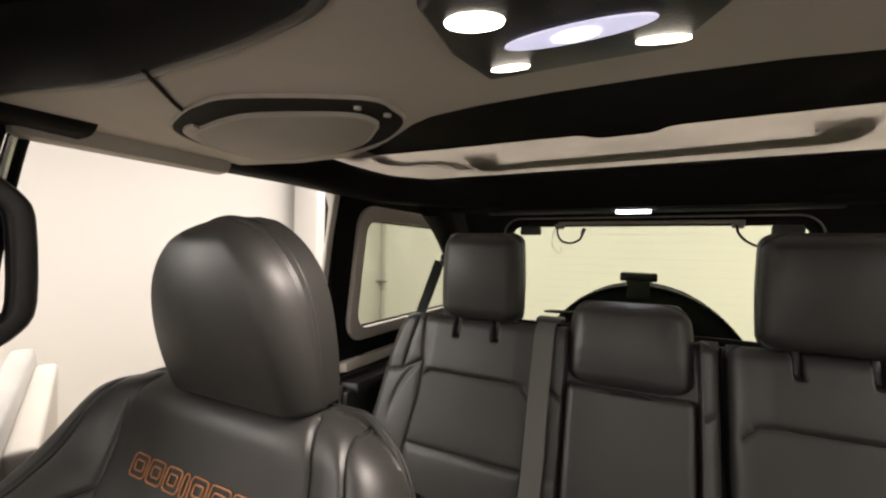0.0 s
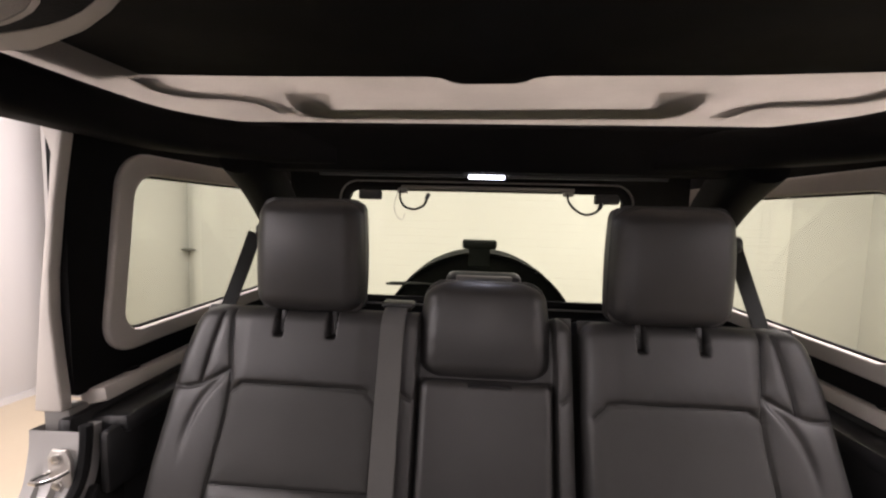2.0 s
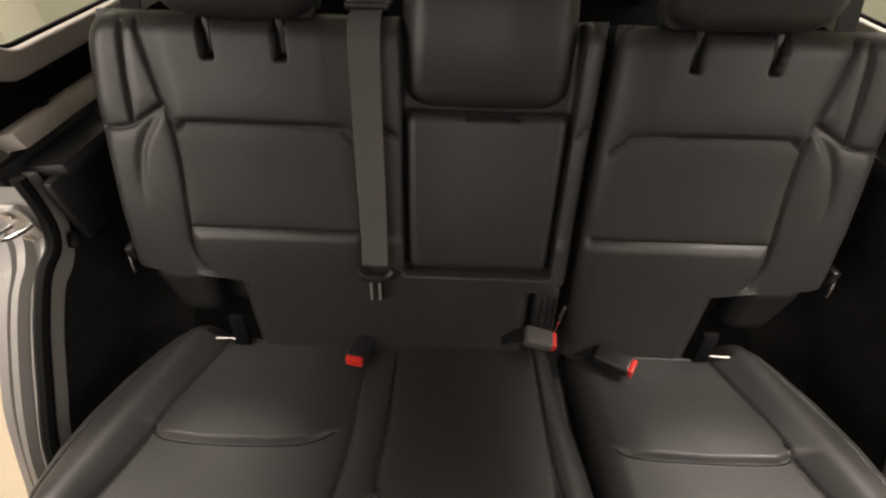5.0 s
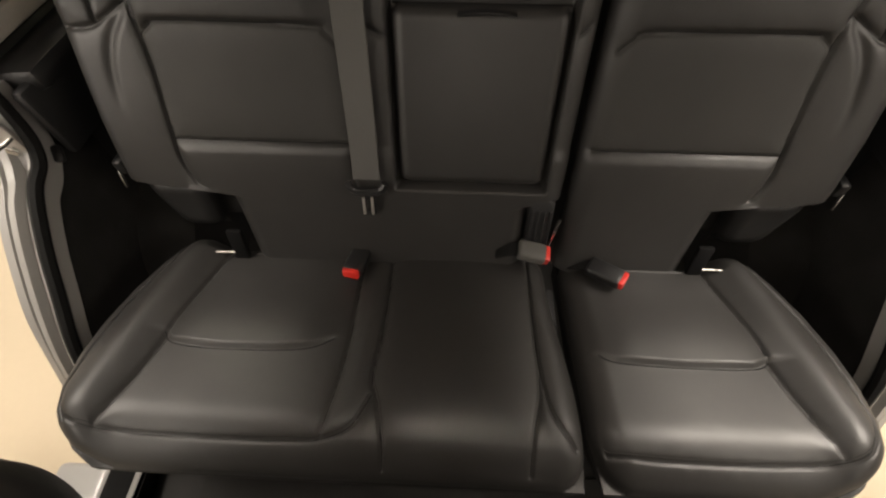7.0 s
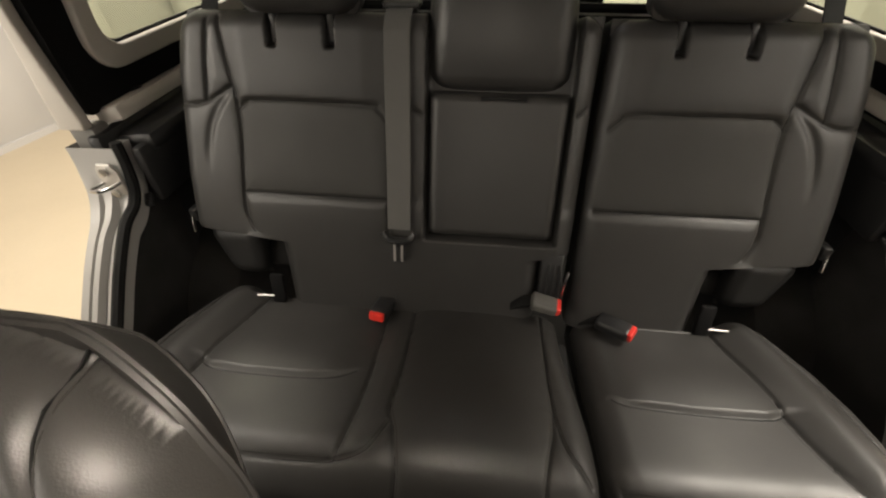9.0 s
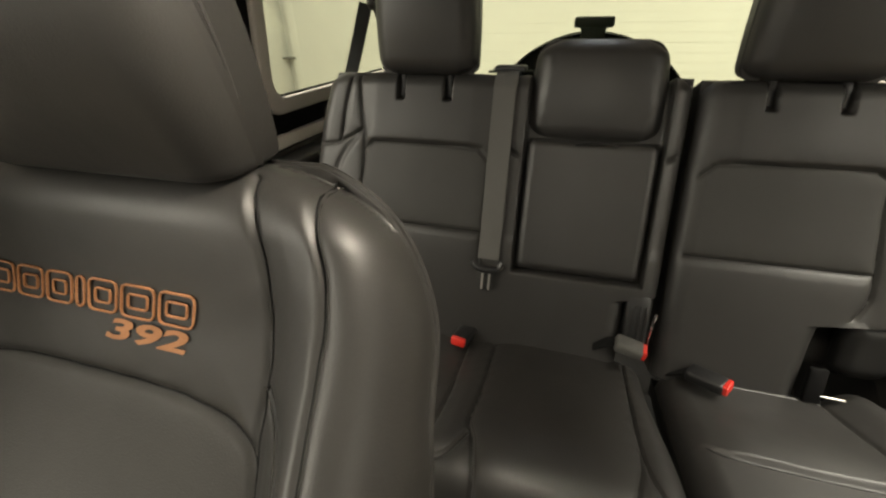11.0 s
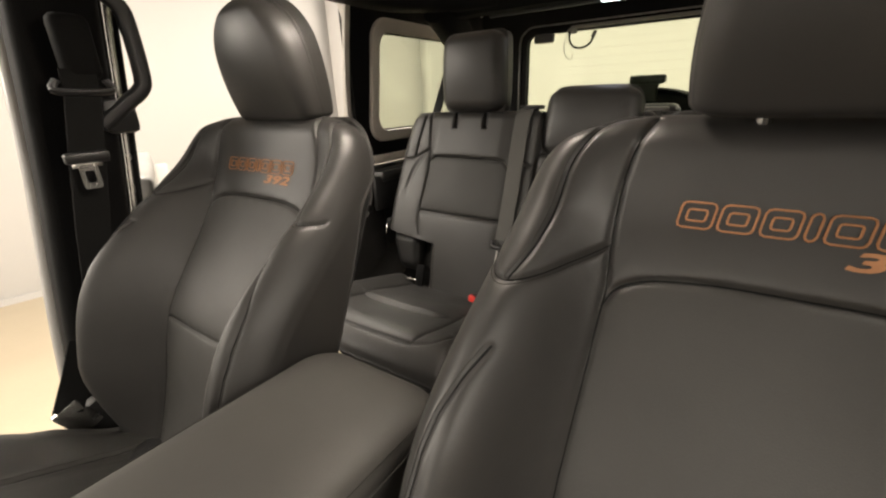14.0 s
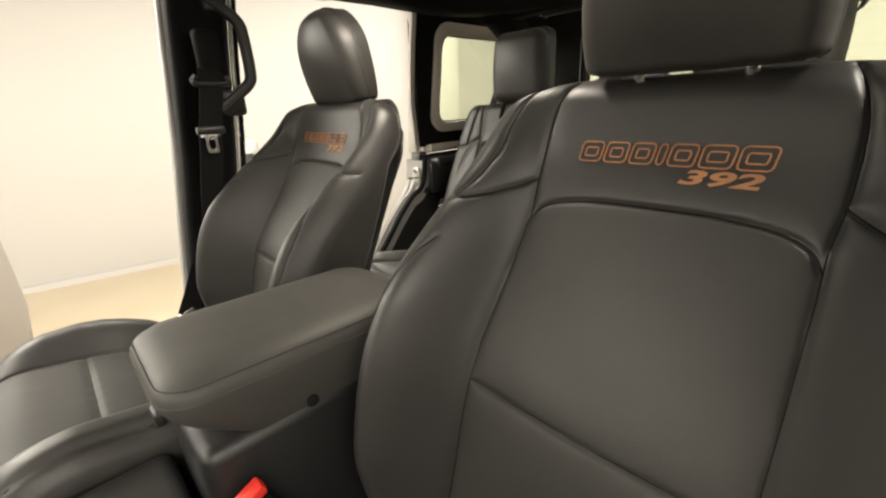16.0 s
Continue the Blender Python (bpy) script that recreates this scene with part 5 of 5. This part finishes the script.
fc_seams = [*both([(0.150, 0.02), (0.152, 0.25), (0.150, 0.52)]), [(-0.15, 0.16), (0.15, 0.16)], *both([(0.235, 0.03), (0.238, 0.25), (0.235, 0.5)])]
fcp = Pad(SEAT_CUSHION, 0.0, 0.565, fc_edges, fc_depth, fc_seams, thick=0.13, rim=0.045, puff=0.005, groove=0.0042)
fcp.build(driver, [LEATHER, LEATHER, INSERT, INSERT], SHADED_SHELL, lambda u, v: np.where(u < -0.15, 0, np.where(u > 0.15, 1, np.where(v > 0.16, 2, 3))), ("cushion_bolster", "cushion_bolster", "cushion_rear_panel", "cushion_front_panel"), step=0.005, shell="cushion_base")
fcp.stitch(fc_seams[0], driver, 0.004)
fcp.stitch(fc_seams[1], driver, -0.004)
# dark filler box, added to stop light showing below the seat back
part("seat_gap_block", box(0.43, 0.13, 0.22, pose(0, 0.045, 0.20), 0.02), CARPET, driver)
part("seat_pedestal", box(0.42, 0.44, 0.26, pose(0, -0.24, 0.14), 0.02), PLASTIC, driver)
part("seat_side_cover", box(0.03, 0.50, 0.11, pose(0.245, -0.20, 0.30), 0.014), PLASTIC, driver)
copy_thing(driver, pose(-0.352, SEAT_Y + 0.02, 0.50))
copy_thing(fh, pose(-0.334, 0.296, 1.331))

anchor = thing("belt_anchor", -0.603, -0.03, 0.80, label="bright steel belt anchor beside the front seat", category="anchor")
part("plate", box(0.012, 0.045, 0.07, pose(0, 0, 0.025, 25), 0.005), STEEL, anchor)
part("cover", box(0.03, 0.06, 0.10, pose(-0.012, 0.03, -0.01, 20), 0.012), PLASTIC, anchor)
part("webbing", sweep([(0.004, -0.01, 0.045), (-0.002, 0.02, 0.10), (-0.01, 0.05, 0.16)], rounded(0.003, 0.045, 0.001, 1), up=(0, 1, 0)), WEB_BLACK, anchor)

# ---- centre console ----
console = thing("centre_console", 0.005, 0.0, 0.50, label="black centre console with padded leather armrest lid", category="console")
part("body", box(0.180, 0.33, 0.47, pose(0, -0.005, 0.235), 0.018, 3), PLASTIC, console)
LID = ((0.060, 0.060, 0.0120), (0.030, 0.030, 0.0105), (0.014, 0.014, 0.007), (0.005, 0.005, 0.001), (0.001, 0.001, -0.006), (0.0, 0.0, -0.014), (0.0, 0.002, -0.024), (0.002, 0.010, -0.040), (0.005, 0.026, -0.058), (0.009, 0.048, -0.076), (0.013, 0.064, -0.090))
lid, rings = bmesh.new(), []
for side, nose, z in LID:
    w, l = 0.204 - 2 * side, 0.350 - side - nose
    rings.append([lid.verts.new((a, 0.160 - side - l / 2 + b, 0.558 + z - 0.010 * (b > 0) * b / 0.17)) for a, b in rounded(w, l, max(0.042 - 0.4 * side, 0.012), 7)])
for a, b in zip(rings[:-1], rings[1:]):
    for k in range(len(a)):
        lid.faces.new((a[k], a[(k + 1) % len(a)], b[(k + 1) % len(a)], b[k]))
lid.faces.new(rings[0][::-1])
lid.faces.new(rings[-1])
cords = [[v.co.copy() for v in rings[k]] for k in (5, 3)]
part("armrest_lid", lid, LID_VINYL, console, "padded black leather armrest lid")
part("lid_piping", sweep(cords[0], circle(0.0010, 6), closed=True), LID_VINYL, console)
part("lid_stitching", sweep([p + Vector((0, 0, 0.0008)) for p in cords[1]], circle(0.0005, 5), closed=True), THREAD, console, "grey stitching thread")
part("lid_latch", box(0.03, 0.012, 0.018, pose(0.0, -0.185, 0.49), 0.004), PLASTIC, console)
part("side_stud", prism(circle(0.008, 12), 0.004, pose(0.093, -0.04, 0.475, 0, 90, 0), 0.001), RUBBER, console)
part("rear_cap", box(0.17, 0.09, 0.20, pose(0, 0.185, 0.33, -22), 0.03, 3), PADDING, console, "dark grey console rear cap")
part("tray", box(0.185, 0.50, 0.38, pose(0, -0.43, 0.19), 0.02, 3), PLASTIC, console)
for cx, cy in ((0.035, -0.28), (-0.035, -0.38)):
    cup = part("cup_holder", ring_plate(circle(0.047, 28), circle(0.039, 28), 0.014, pose(cx, cy, 0.378)), PLASTIC_GREY, console, "grey cup holder rim")
    part("cup_well", prism(circle(0.0385, 28), 0.003, pose(cx, cy, 0.3785), 0), RUBBER, cup)
fbk = thing("front_belt_buckle", 0.125, -0.125, 0.895, label="black front belt buckle with a red release button", category="buckle")
part("body", box(0.035, 0.03, 0.075, pose(0, 0.004, -0.02, 30), 0.008), PLASTIC, fbk)
part("button", box(0.022, 0.05, 0.014, pose(0, -0.02, 0.022, 25), 0.004), RED, fbk, "red release button")
part("stalk", tube([(0, 0.02, -0.05), (0, 0.05, -0.16), (0, 0.06, -0.28)], 0.010, 8), PLASTIC, fbk)
